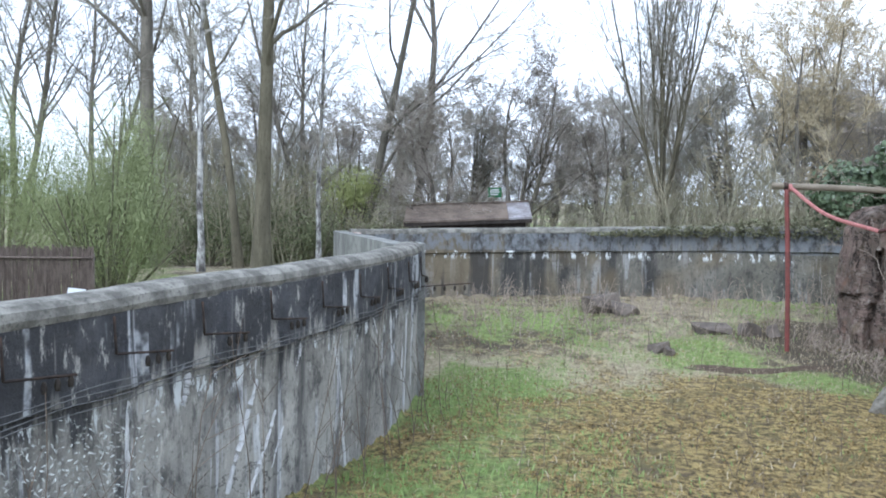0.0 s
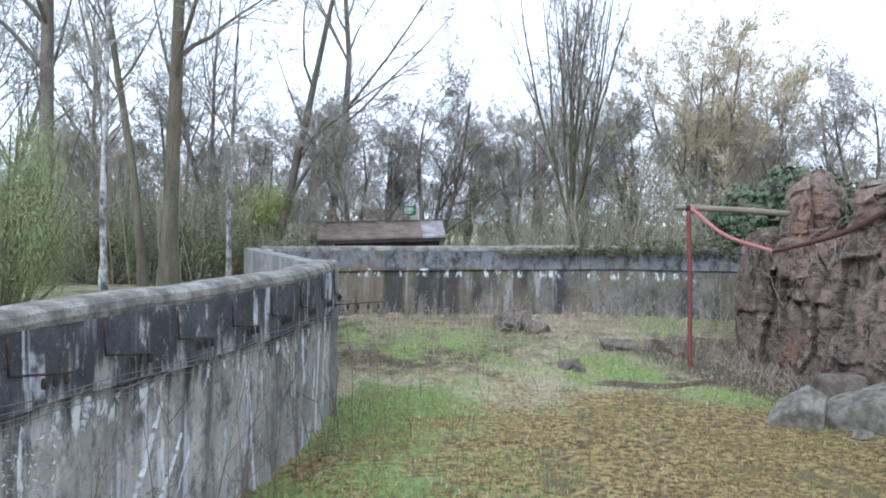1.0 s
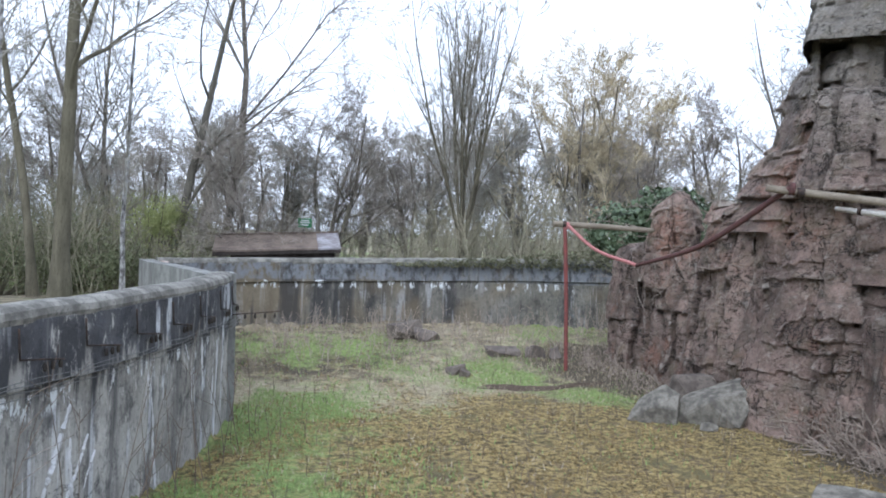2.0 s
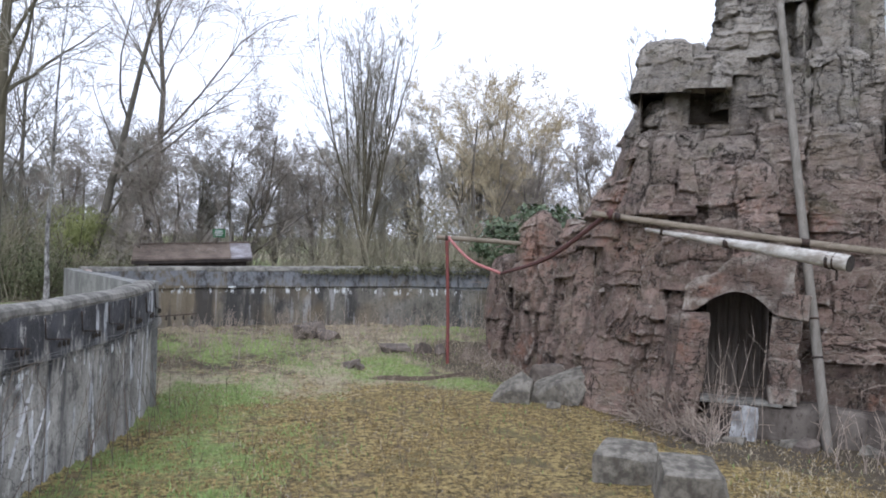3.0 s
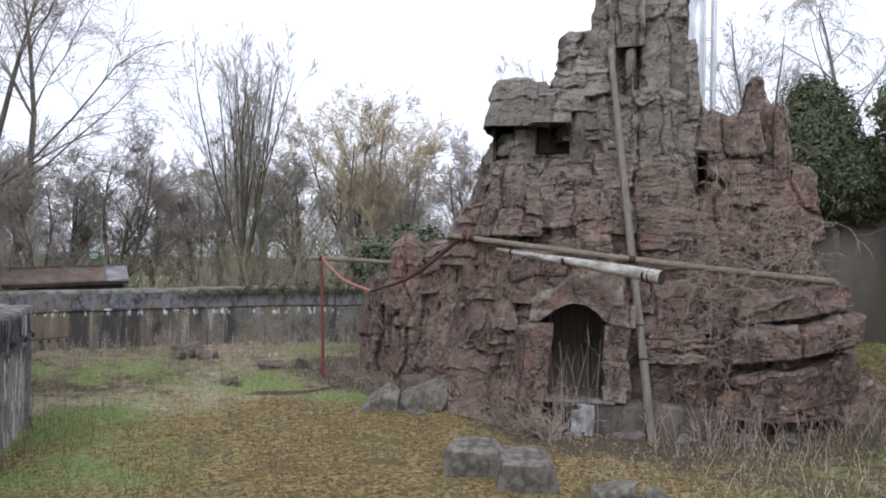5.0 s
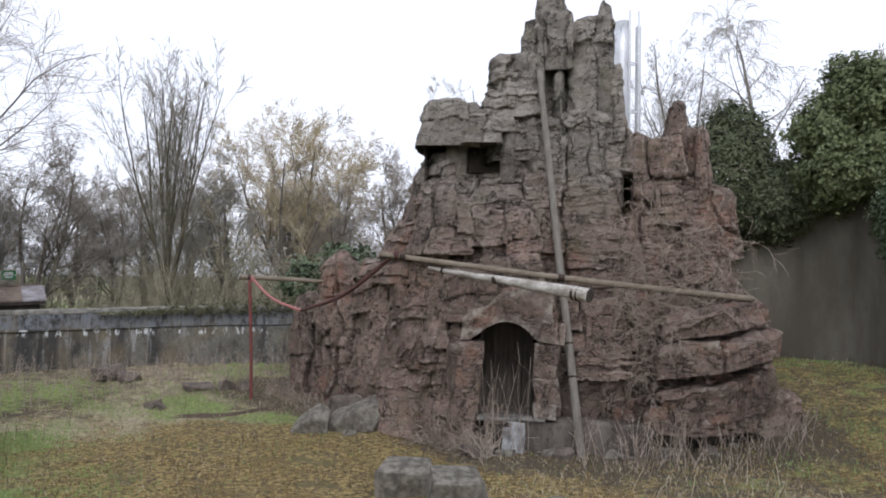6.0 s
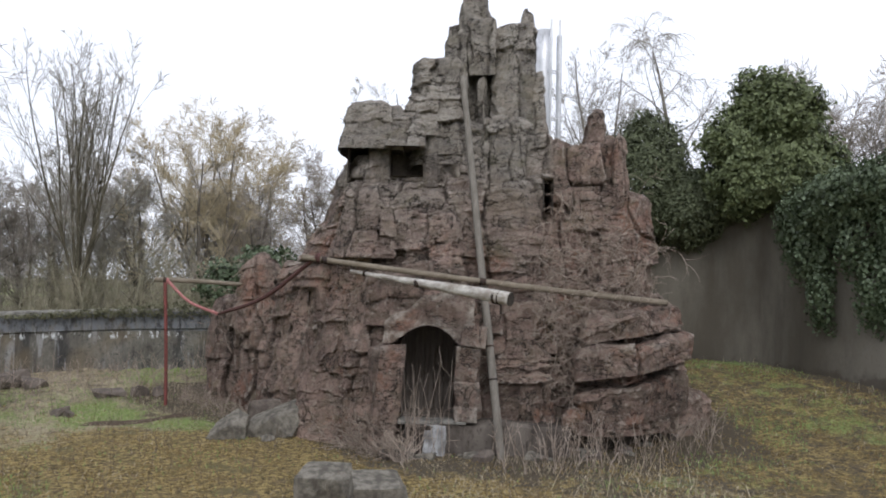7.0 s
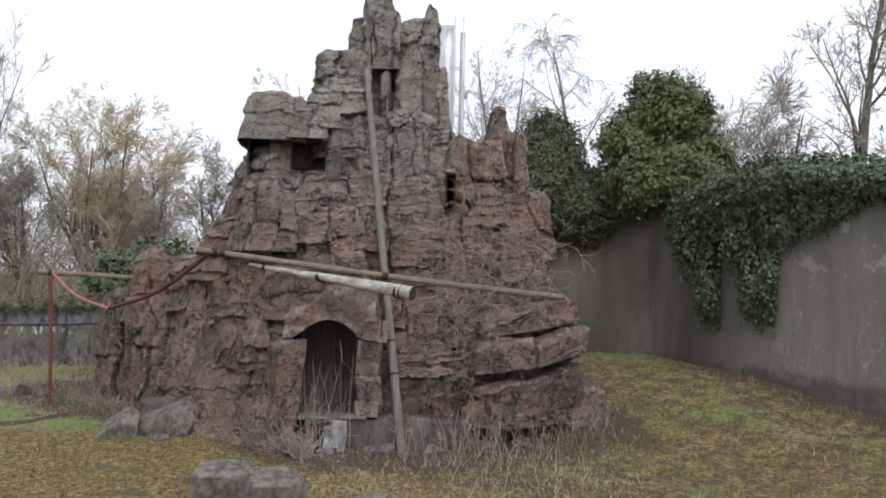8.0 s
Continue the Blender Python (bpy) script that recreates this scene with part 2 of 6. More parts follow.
M_BROWNSTONE = mottled("brown_rubble_stone", (0.110, 0.092, 0.078), (0.190, 0.160, 0.135), 4, 0.95, 0.6)
M_PLINTH = mottled("dark_plinth_concrete", (0.062, 0.051, 0.043), (0.150, 0.130, 0.110), 2.2, 0.9, 0.5, (1, 1, 0.5))
M_WASH = mottled("worn_limewash", (0.46, 0.47, 0.47), (0.20, 0.19, 0.18), 4.5, 0.85, 0.5, (1, 1, 0.45), 0.0, (0.13, 0.12, 0.11))
M_LIME = mottled("flaking_white_paint", (0.66, 0.66, 0.66), (0.52, 0.52, 0.52), 6, 0.8, 0.4, (1, 1, 0.3), 0.0, (0.30, 0.29, 0.28))
M_RED = mottled("rusty_red_paint", (0.205, 0.062, 0.055), (0.150, 0.058, 0.050), 5, 0.7, 0.3)
M_ROPE = mottled("red_rope", (0.480, 0.210, 0.195), (0.330, 0.130, 0.120), 30, 0.9, 0.6)
M_ROPE_END = mottled("dark_rope", (0.125, 0.058, 0.052), (0.085, 0.048, 0.044), 30, 0.9, 0.6)
M_LOG = mottled("weathered_round_timber", (0.250, 0.215, 0.165), (0.185, 0.155, 0.115), 4, 0.9, 0.6, (0.3, 3, 3))
M_BIRCHLOG = mottled("pale_barked_log", (0.560, 0.540, 0.490), (0.270, 0.240, 0.200), 3.2, 0.85, 0.8, (1.2, 1.2, 2.5))
M_POST = mottled("grey_weathered_post", (0.235, 0.215, 0.185), (0.170, 0.155, 0.130), 4, 0.9, 0.6, (3, 3, 0.3))
M_CUT = mottled("dark_cut_wood", (0.035, 0.030, 0.026), (0.060, 0.050, 0.040), 12, 0.9, 0.4)
M_IRON = mottled("dark_rusty_iron", (0.045, 0.038, 0.035), (0.090, 0.062, 0.048), 12, 0.7, 0.3, metal=0.5)
M_WIRE = mottled("galvanised_wire", (0.160, 0.160, 0.160), (0.240, 0.240, 0.240), 12, 0.5, 0.1, metal=0.8)
M_STEEL = mottled("dull_stainless_steel", (0.560, 0.570, 0.585), (0.680, 0.690, 0.700), 1.2, 0.42, 0.05, (1, 1, 0.3), 0.7)
M_WHITEPIPE = mottled("white_painted_pipe", (0.74, 0.75, 0.76), (0.60, 0.61, 0.62), 3, 0.5, 0.1)
M_FELT = mottled("mossy_roof_felt", (0.115, 0.090, 0.072), (0.190, 0.150, 0.120), 2.6, 0.95, 0.7, c=(0.24, 0.21, 0.18))
M_FELT_GREY = mottled("worn_grey_felt", (0.200, 0.180, 0.180), (0.360, 0.350, 0.365), 3.0, 0.9, 0.5)
M_DARKWOOD = mottled("dark_stained_boards", (0.030, 0.025, 0.022), (0.055, 0.045, 0.038), 5, 0.9, 0.4)
M_DOORWOOD = mottled("old_grey_door_boards", (0.165, 0.142, 0.122), (0.105, 0.090, 0.078), 4, 0.9, 0.5, (3, 3, 0.3))
M_REED = mottled("woven_reed_screen", (0.125, 0.098, 0.080), (0.200, 0.160, 0.135), 30, 0.95, 0.8, (1, 1, 0.25))
M_BARK = bark("grey_brown_bark", (0.135, 0.120, 0.100), (0.205, 0.184, 0.152))
M_BARK_GREEN = bark("algae_green_bark", (0.100, 0.090, 0.062), (0.155, 0.138, 0.096))
M_BARK_DARK = bark("dark_wet_bark", (0.118, 0.108, 0.088), (0.172, 0.158, 0.128))
M_TWIG = mottled("grey_twigs", (0.255, 0.238, 0.200), (0.345, 0.322, 0.272), 2, 0.95, 0.0)
M_TWIG_WARM = mottled("ochre_twigs", (0.450, 0.380, 0.250), (0.560, 0.480, 0.320), 2, 0.95, 0.0)
M_TWIG_MAUVE = mottled("mauve_brown_twigs", (0.290, 0.258, 0.222), (0.380, 0.338, 0.285), 2, 0.95, 0.0)
M_THICKET = mottled("brown_undergrowth", (0.225, 0.212, 0.150), (0.315, 0.280, 0.200), 0.8, 0.97, 0.0, c=(0.170, 0.185, 0.095))
M_BIRCH = mottled("peeling_birch_bark", (0.500, 0.490, 0.465), (0.070, 0.064, 0.058), 5.0, 0.8, 0.4, (1.6, 1.6, 0.8), c=(0.050, 0.045, 0.042))
# ivy: the pale leaf tone is raised to paint in bright leaf highlights
M_IVY = leafy("glossy_ivy_leaves", (0.038, 0.058, 0.028), (0.175, 0.220, 0.130), 0.26)
M_EVERGREEN = leafy("dull_evergreen_leaves", (0.050, 0.068, 0.028), (0.195, 0.228, 0.105), 0.45)
M_DOME = leafy("dark_clipped_foliage", (0.052, 0.062, 0.034), (0.150, 0.172, 0.092), 0.6)
M_BAMBOO = leafy("bamboo_leaves", (0.140, 0.168, 0.070), (0.330, 0.360, 0.175), 0.55)
M_OLIVE = leafy("dull_olive_leaves", (0.090, 0.100, 0.050), (0.210, 0.225, 0.120), 0.7)
M_SPRING = leafy("yellow_green_leaves", (0.210, 0.235, 0.080), (0.400, 0.420, 0.170), 0.6)
M_BUDDLEIA = leafy("silvery_leaves", (0.260, 0.270, 0.245), (0.460, 0.470, 0.440), 0.7)
M_GRASS = leafy("green_grass_blades", (0.135, 0.205, 0.058), (0.330, 0.445, 0.155), 0.6)
M_MOSS = leafy("golden_moss", (0.088, 0.066, 0.032), (0.370, 0.270, 0.115), 0.95)
M_STRAW = leafy("dry_grass_blades", (0.290, 0.240, 0.155), (0.600, 0.520, 0.370), 0.8)
M_OLDIVY = leafy("withered_ivy_leaves", (0.085, 0.088, 0.050), (0.190, 0.185, 0.115), 0.7)
M_BRAMBLE = mottled("dry_brown_stems", (0.250, 0.200, 0.160), (0.400, 0.335, 0.275), 3, 0.95, 0.0)
M_WEED = mottled("dark_dead_stalks", (0.110, 0.085, 0.065), (0.165, 0.130, 0.100), 3, 0.95, 0.0)
M_BOARD = mottled("pale_sign_board", (0.60, 0.62, 0.62), (0.50, 0.52, 0.52), 5, 0.6, 0.1)
M_BRICK = mottled("pale_broken_brick", (0.52, 0.45, 0.40), (0.36, 0.26, 0.22), 9, 0.95, 0.5)
M_BARREN = mottled("pale_edge_plaster", (0.27, 0.27, 0.25), (0.150, 0.150, 0.140), 3, 0.9, 0.5, (1, 1, 0.6), 0.0, (0.12, 0.12, 0.11))


# ---- mesh helpers ----
def mesh_of(name, verts, faces, material, smooth=False):
    me = bpy.data.meshes.new(name)
    verts = np.asarray(verts, dtype=np.float32).reshape(-1, 3)
    faces = np.asarray(faces, dtype=np.int32)
    me.vertices.add(len(verts))
    me.vertices.foreach_set("co", verts.ravel())
    k = faces.shape[1]
    me.loops.add(faces.size)
    me.loops.foreach_set("vertex_index", faces.ravel())
    me.polygons.add(len(faces))
    me.polygons.foreach_set("loop_start", np.arange(0, faces.size, k, dtype=np.int32))
    me.polygons.foreach_set("use_smooth", np.full(len(faces), smooth))
    me.update(calc_edges=True)
    me.validate()
    me.materials.append(material)
    return me


def put(name, me, parent=None, label=""):
    ob = new(name, me)
    if parent is not None:
        ob.parent = parent
    if label:
        tagged(ob, label)
    return ob


def part(name, bm, material, parent=None, label="", smooth=False):
    """Links a bmesh as one mesh object under a thing or a part."""
    me = bpy.data.meshes.new(name)
    bm.normal_update()
    for f in bm.faces:
        f.smooth = smooth
    bm.to_mesh(me)
    bm.free()
    me.materials.append(material)
    return put(name, me, parent, label)


def empty(name, x=0, y=0, z=0, turn=0):
    ob = new(name)
    ob.matrix_world = pose(x, y, z, 0, 0, turn)
    return ob


def box(size, at=(0, 0, 0), turn=(0, 0, 0), bevel=0.01, rough=0.0, cuts=0, seed=0):
    """A bevelled, if need be uneven, block as a bmesh."""
    bm = bmesh.new()
    bmesh.ops.create_cube(bm, size=1)
    bmesh.ops.scale(bm, vec=size, verts=bm.verts)
    if cuts:
        bmesh.ops.subdivide_edges(bm, edges=bm.edges, cuts=cuts, use_grid_fill=True)
    if rough:
        for v in bm.verts:
            v.co += noise.noise_vector(v.co * (0.9 / max(size)) * 4 + Vector((seed * 3.7, seed, 1))) * rough
    if bevel:
        sharp = [e for e in bm.edges if len(e.link_faces) == 2 and e.calc_face_angle(0) > 0.9]
        bmesh.ops.bevel(bm, geom=sharp, offset=bevel, segments=2, affect="EDGES", profile=0.6)
    bmesh.ops.transform(bm, matrix=pose(*at, *turn), verts=bm.verts)
    return bm


def tube_arrays(P, R, sides):
    """Tubes round many polylines: P is (count, steps, 3), R is (count, steps)."""
    P, R = np.asarray(P, float), np.asarray(R, float)
    b, n, _ = P.shape
    D = np.gradient(P, axis=1)
    D /= np.linalg.norm(D, axis=2, keepdims=True) + 1e-9
    ref = np.where(np.abs(D[..., 2:3]) > 0.9, [1.0, 0, 0], [0, 0, 1.0])
    X = np.cross(D, ref)
    X /= np.linalg.norm(X, axis=2, keepdims=True) + 1e-9
    Y = np.cross(D, X)
    a = np.arange(sides) * 2 * np.pi / sides
    V = P[:, :, None] + R[:, :, None, None] * (np.cos(a)[:, None] * X[:, :, None] + np.sin(a)[:, None] * Y[:, :, None])
    i = np.arange(b)[:, None, None] * n * sides + np.arange(n - 1)[:, None] * sides + np.arange(sides)
    j = np.arange(b)[:, None, None] * n * sides + np.arange(n - 1)[:, None] * sides + (np.arange(sides) + 1) % sides
    F = np.stack([i, j, j + sides, i + sides], -1).reshape(-1, 4)
    return V.reshape(-1, 3), F


def joined(pieces):
    verts, faces, k = [], [], 0
    for v, f in pieces:
        verts.append(v)
        faces.append(f + k)
        k += len(v)
    return np.concatenate(verts), np.concatenate(faces)


def smooth_line(points, count):
    """A soft curve through a few points."""
    p = np.asarray(points, float)
    t = np.concatenate([[0], np.cumsum(np.linalg.norm(np.diff(p, axis=0), axis=1))])
    s = np.linspace(0, t[-1], count)
    m = np.gradient(p, t, axis=0)
    k = np.clip(np.searchsorted(t, s, side="right") - 1, 0, len(t) - 2)
    h = (t[k + 1] - t[k])[:, None]
    u = ((s - t[k])[:, None]) / h
    return ((2 * u**3 - 3 * u**2 + 1) * p[k] + (u**3 - 2 * u**2 + u) * h * m[k]
            + (-2 * u**3 + 3 * u**2) * p[k + 1] + (u**3 - u**2) * h * m[k + 1])


def pole(name, points, radii, material, parent=None, label="", sides=12, count=24, seed=0, rough=0.0):
    """A closed round bar along a soft curve."""
    P = smooth_line(points, count) if len(points) > 2 else np.linspace(points[0], points[1], count)
    if rough:
        r = np.random.default_rng(seed)
        P[1:-1] += np.cumsum(r.normal(0, rough, (count, 3)), axis=0)[1:-1] * 0.3
    R = np.interp(np.linspace(0, 1, count), np.linspace(0, 1, len(radii)), radii)
    V, F = tube_arrays(P[None], R[None], sides)
    bm = bmesh.new()
    vs = [bm.verts.new(v) for v in V]
    for f in F:
        bm.faces.new([vs[k] for k in f])
    bm.faces.new(vs[:sides][::-1])
    bm.faces.new(vs[-sides:])
    bmesh.ops.recalc_face_normals(bm, faces=bm.faces)
    ob = part(name, bm, material, parent, label, smooth=False)
    for p in ob.data.polygons:
        p.use_smooth = len(p.vertices) == 4
    return ob


def hash2(a, b):
    return (np.sin(a * 127.1 + b * 311.7) * 43758.5453) % 1.0


def fbm(x, y, z, octaves=4, seed=0.0):
    """Cheap smooth noise on arrays, about -1 to 1."""
    total, amp = np.zeros(np.broadcast(x, y, z).shape), 1.0
    r = np.random.default_rng(int(seed * 7 + 5))
    for _ in range(octaves):
        a = r.normal(size=(4, 3))
        p = r.uniform(0, 6.28, 4)
        for k in range(4):
            total = total + amp * 0.5 * np.sin(a[k, 0] * x + a[k, 1] * y + a[k, 2] * z + p[k] + 1.3 * np.sin(a[k, 1] * x - a[k, 0] * z + p[k] * 2))
        x, y, z, amp = x * 2.1, y * 2.1, z * 2.1, amp * 0.5
    return total * 0.6


def step(a, b, v):
    t = np.clip((v - a) / (b - a), 0, 1)
    return t * t * (3 - 2 * t)


# ---- the ground ----
NEAR_WALL = [(-2.9, -6.0), (-2.85, 2.0), (-2.65, 7.0), (-2.3, 8.9), (-2.0, 9.8), (-1.6, 10.8), (-1.15, 12.0), (-0.8, 13.2), (-0.5, 14.5), (-0.35, 15.7)]
FAR_WALL = [(-2.2, 22.0), (-0.5, 22.7), (1.3, 23.1), (4.0, 23.3), (6.7, 22.9), (9.0, 22.2), (11.5, 21.0), (14.0, 19.4)]
EAST_WALL = [(16.6, 18.2), (18.6, 16.6), (19.6, 14.7), (19.9, 12.4), (19.3, 10.2), (18.6, 7.8), (18.0, 5.6), (17.4, 2.0), (16.6, -3.0)]


def wall_side(x, y):
    """How far outside the enclosure a place lies, in metres (minus: inside)."""
    near = np.array(NEAR_WALL + [(-0.9, 18.0), (-1.8, 20.8), (-2.2, 22.0)])
    left = np.interp(y, near[:, 1], near[:, 0]) - x
    ring = np.array(FAR_WALL + EAST_WALL)
    az, r = np.degrees(np.arctan2(ring[:, 0], ring[:, 1])), np.hypot(ring[:, 0], ring[:, 1])
    far = np.hypot(x, y) - np.interp(np.degrees(np.arctan2(x, y)), az, r)
    return np.maximum(left, far)


def ground_z(x, y):
    x, y = np.asarray(x, float), np.asarray(y, float)
    r, az = np.hypot(x, y), np.degrees(np.arctan2(x, y))
    inner = 0.5 * step(17, 23, r) + 0.6 * step(46, 54, az) * step(14, 22, r)
    inner = inner + 0.035 * fbm(x * 0.9, y * 0.9, 0 * x, 3, 3) + 0.012 * fbm(x * 5, y * 5, 0 * x, 3, 4)
    outer = 1.15 + 0.12 * fbm(x * 0.3, y * 0.3, 0 * x, 3, 8)
    k = step(0.05, 0.3, wall_side(x, y))
    return inner * (1 - k) + outer * k


def spread(lo, hi, fine):
    """Even steps between lo and hi, then wider and wider ones to the horizon."""
    mid = np.arange(lo, hi + fine / 2, fine)
    wide = np.geomspace(0.6, 900, 26)
    return np.concatenate([(lo - wide)[::-1], mid, hi + wide])


def make_ground():
    xs, ys = spread(-4.0, 21.0, 0.1), spread(6.0, 24.5, 0.1)
    X, Y = np.meshgrid(xs, ys)
    Z = ground_z(X, Y)
    nx, ny = len(xs), len(ys)
    k = (np.arange(ny - 1)[:, None] * nx + np.arange(nx - 1)).ravel()
    me = mesh_of("ground", np.stack([X, Y, Z], -1), np.stack([k, k + 1, k + nx + 1, k + nx], 1), M_GROUND, True)
    out_k = step(0.0, 0.4, wall_side(X, Y))
    n1 = fbm(X * 0.45, Y * 0.45, 0 * X, 3, 21)
    n2 = fbm(X * 0.8, Y * 0.8, 0 * X, 3, 22)
    rag = fbm(X * 0.9, Y * 0.9, 0 * X, 4, 27)
    far_band = step(15.8, 18.4, Y + 0.15 - 0.15 * X + 1.5 * n1 + 0.9 * rag)
    ru = (X - 8.803) * 0.8039 - (Y - 11.897) * 0.5948
    rw = (X - 8.803) * 0.5948 + (Y - 11.897) * 0.8039
    foot = np.interp(ru, [-6.2, -4.8, -2.8, -1.4, -0.4, 1.1, 2.4, 3.6, 5.7], [5.0, 4.0, 3.1, 1.0, -0.2, -0.1, 0.2, 0.7, 2.0]) - rw
    foot = step(2.6, 0.8, foot + 0.5 * rag) * step(-1.0, -0.5, foot) * step(-8.0, -6.8, ru) * step(6.5, 5.8, ru)
    near_rock = step(3.2, 1.0, np.hypot(X - 10.0, Y - 9.4))
    moss = (0.9 - 0.55 * far_band) * (1 - out_k * 0.7) * (1 - 0.55 * near_rock) * (1 - 0.46 * step(44, 52, np.degrees(np.arctan2(X, Y))))
    left = step(2.6, -0.2, X - 0.05 * Y + 0.3 * n1)
    green = 0.46 * left * step(18, 15, Y) + far_band * (0.40 + 0.45 * n1 + 0.35 * rag) + 0.02 + 0.16 * n2
    green = green + (0.17 + 0.32 * rag) * step(47, 53, np.degrees(np.arctan2(X, Y)))
    straw = far_band * (0.55 - 0.40 * n2) + (0.12 - 0.25 * n1) * step(44, 52, np.degrees(np.arctan2(X, Y))) + 0.20 * n2
    straw = straw + (0.42 + 0.3 * rag) * step(2.4, 0.6, np.abs(Y - 17.2 - 0.5 * n1)) * step(6, 1, X)
    moss, green, straw = moss * (1 - 0.75 * foot), green * (1 - foot), straw * (1 - 0.8 * foot)
    strip = step(-1.1, -0.3, wall_side(X, Y) + 0.35 * rag) * step(44, 48, np.degrees(np.arctan2(X, Y)))
    moss, green, straw = moss * (1 - 0.8 * strip), green * (1 - 0.7 * strip), straw * (1 - 0.8 * strip)
    col = np.stack([moss, green, straw, np.ones_like(X)], -1).clip(0, 1).astype(np.float32)
    me.color_attributes.new("cover", "FLOAT_COLOR", "POINT").data.foreach_set("color", col.ravel())
    return tagged(put("ground", me), "mossy ground with grass and straw patches", "ground", kind="structure")


make_ground()


# ---- the walls ----
def wall(name, line, top, profile, material, label, count, depth_below=0.6, wobble=0.02, seed=0):
    """A wall along a curve. profile: (across, up) with across outwards from the inner face, up from the top's height, or None for the foot."""
    L = smooth_line([(*p, 0) for p in line], count)[:, :2]
    T = np.gradient(L, axis=0)
    T /= np.linalg.norm(T, axis=1, keepdims=True)
    N = np.stack([-T[:, 1], T[:, 0]], 1)
    tops = np.interp(np.linspace(0, 1, count), np.linspace(0, 1, len(top)), top)
    inside = ground_z(L[:, 0] - 0.1 * N[:, 0], L[:, 1] - 0.1 * N[:, 1])
    rows = []
    for k, (a, u) in enumerate(profile):
        z = inside - depth_below if u is None else tops + u
        n = wobble * fbm(L[:, 0] * 1.7, L[:, 1] * 1.7, z * 1.7, 4, seed + 1)
        a2 = a + n
        rows.append(np.stack([L[:, 0] + N[:, 0] * a2, L[:, 1] + N[:, 1] * a2, z + 0.5 * n * (k > 0)], 1))
    V = np.stack(rows, 1)
    m = len(profile)
    k = (np.arange(count - 1)[:, None] * m + np.arange(m - 1)).ravel()
    F = np.stack([k, k + m, k + m + 1, k + 1], 1)
    me = mesh_of(name, V, F, material)
    bm = bmesh.new()
    bm.from_mesh(me)
    bm.verts.ensure_lookup_table()
    bm.faces.new([bm.verts[k] for k in range(m)])
    bm.faces.new([bm.verts[(count - 1) * m + k] for k in range(m)][::-1])
    bmesh.ops.recalc_face_normals(bm, faces=bm.faces)
    bm.to_mesh(me)
    bm.free()
    return tagged(put(name, me), label, "wall", kind="structure")


def cope(name, line, top, across, width, material, label, count, seed):
    """A rounded coping that lies on a wall."""
    prof = [(across - width * 0.90, -0.075), (across - width * 0.95, -0.035), (across - width * 0.86, 0.020), (across - width * 0.6, 0.055),
            (across - width * 0.2, 0.068), (across + width * 0.4, 0.062), (across + width * 0.8, 0.045), (across + width, -0.02), (across + width, -0.09)]
    return wall(name, line, top, prof, material, label, count, wobble=0.022, seed=seed)


NEAR_TOP = [2.06, 2.06, 2.06, 2.06, 2.08, 2.10]
down = [-0.62, -1.0, -1.4, -1.8]
wall("wall_west", NEAR_WALL, NEAR_TOP, [(0.05, None)] + [(0.05, d) for d in down[::-1]] + [(0.05, -0.60), (0.0, -0.585), (0.0, -0.3), (0.0, -0.06), (0.36, -0.06), (0.36, None)],
     M_NEAR, "old concrete enclosure wall, sooty upper band, lime-streaked below", 260, seed=2)
cope("trim_west_coping", NEAR_WALL, NEAR_TOP, 0.17, 0.19, M_COPE, "rounded lichen-grey coping on the concrete wall", 320, 5)
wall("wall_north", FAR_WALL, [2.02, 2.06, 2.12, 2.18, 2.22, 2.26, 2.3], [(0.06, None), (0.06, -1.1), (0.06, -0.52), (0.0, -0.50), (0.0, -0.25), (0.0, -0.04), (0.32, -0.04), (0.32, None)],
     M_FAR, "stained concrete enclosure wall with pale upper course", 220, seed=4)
cope("trim_north_coping", FAR_WALL, [2.02, 2.06, 2.12, 2.18, 2.22, 2.26, 2.3], 0.15, 0.155, M_COPE, "weathered grey coping on the far wall", 220, 9)
wall("wall_return", [(-0.35, 15.72), (-0.95, 17.6), (-1.9, 20.4), (-2.3, 22.0)], [2.10, 2.10, 2.06], [(0.03, None), (0.03, -0.5), (0.0, -0.2), (0.02, 0.0), (0.30, 0.0), (0.30, None)],
     M_BARREN, "pale weathered return of the enclosure wall", 60, seed=6)
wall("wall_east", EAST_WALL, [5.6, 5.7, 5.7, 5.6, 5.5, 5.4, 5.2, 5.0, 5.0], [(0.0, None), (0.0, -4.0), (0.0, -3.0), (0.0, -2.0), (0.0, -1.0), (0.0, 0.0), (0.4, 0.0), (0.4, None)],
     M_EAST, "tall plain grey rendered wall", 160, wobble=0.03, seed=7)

# ---- the artificial rock ----
ROCK_AZ = 36.5
rock = empty("rock_mound", 14.8 * math.sin(radians(ROCK_AZ)), 14.8 * math.cos(radians(ROCK_AZ)), 0, -ROCK_AZ)
tagged(rock, "tall artificial rock of red-brown and grey blocks with an arched doorway", "artificial rock")


def to_world(u, w, z):
    a = radians(ROCK_AZ)
    return (rock.location.x + u * math.cos(a) + w * math.sin(a), rock.location.y - u * math.sin(a) + w * math.cos(a), z)


def warp1(v, seed, amp=0.3):
    """Cells of uneven width along one direction, kept in order."""
    return v + amp * np.sin(v * 2.3 + seed) * 0.5 + amp * np.sin(v * 5.1 + seed * 2.7) * 0.18


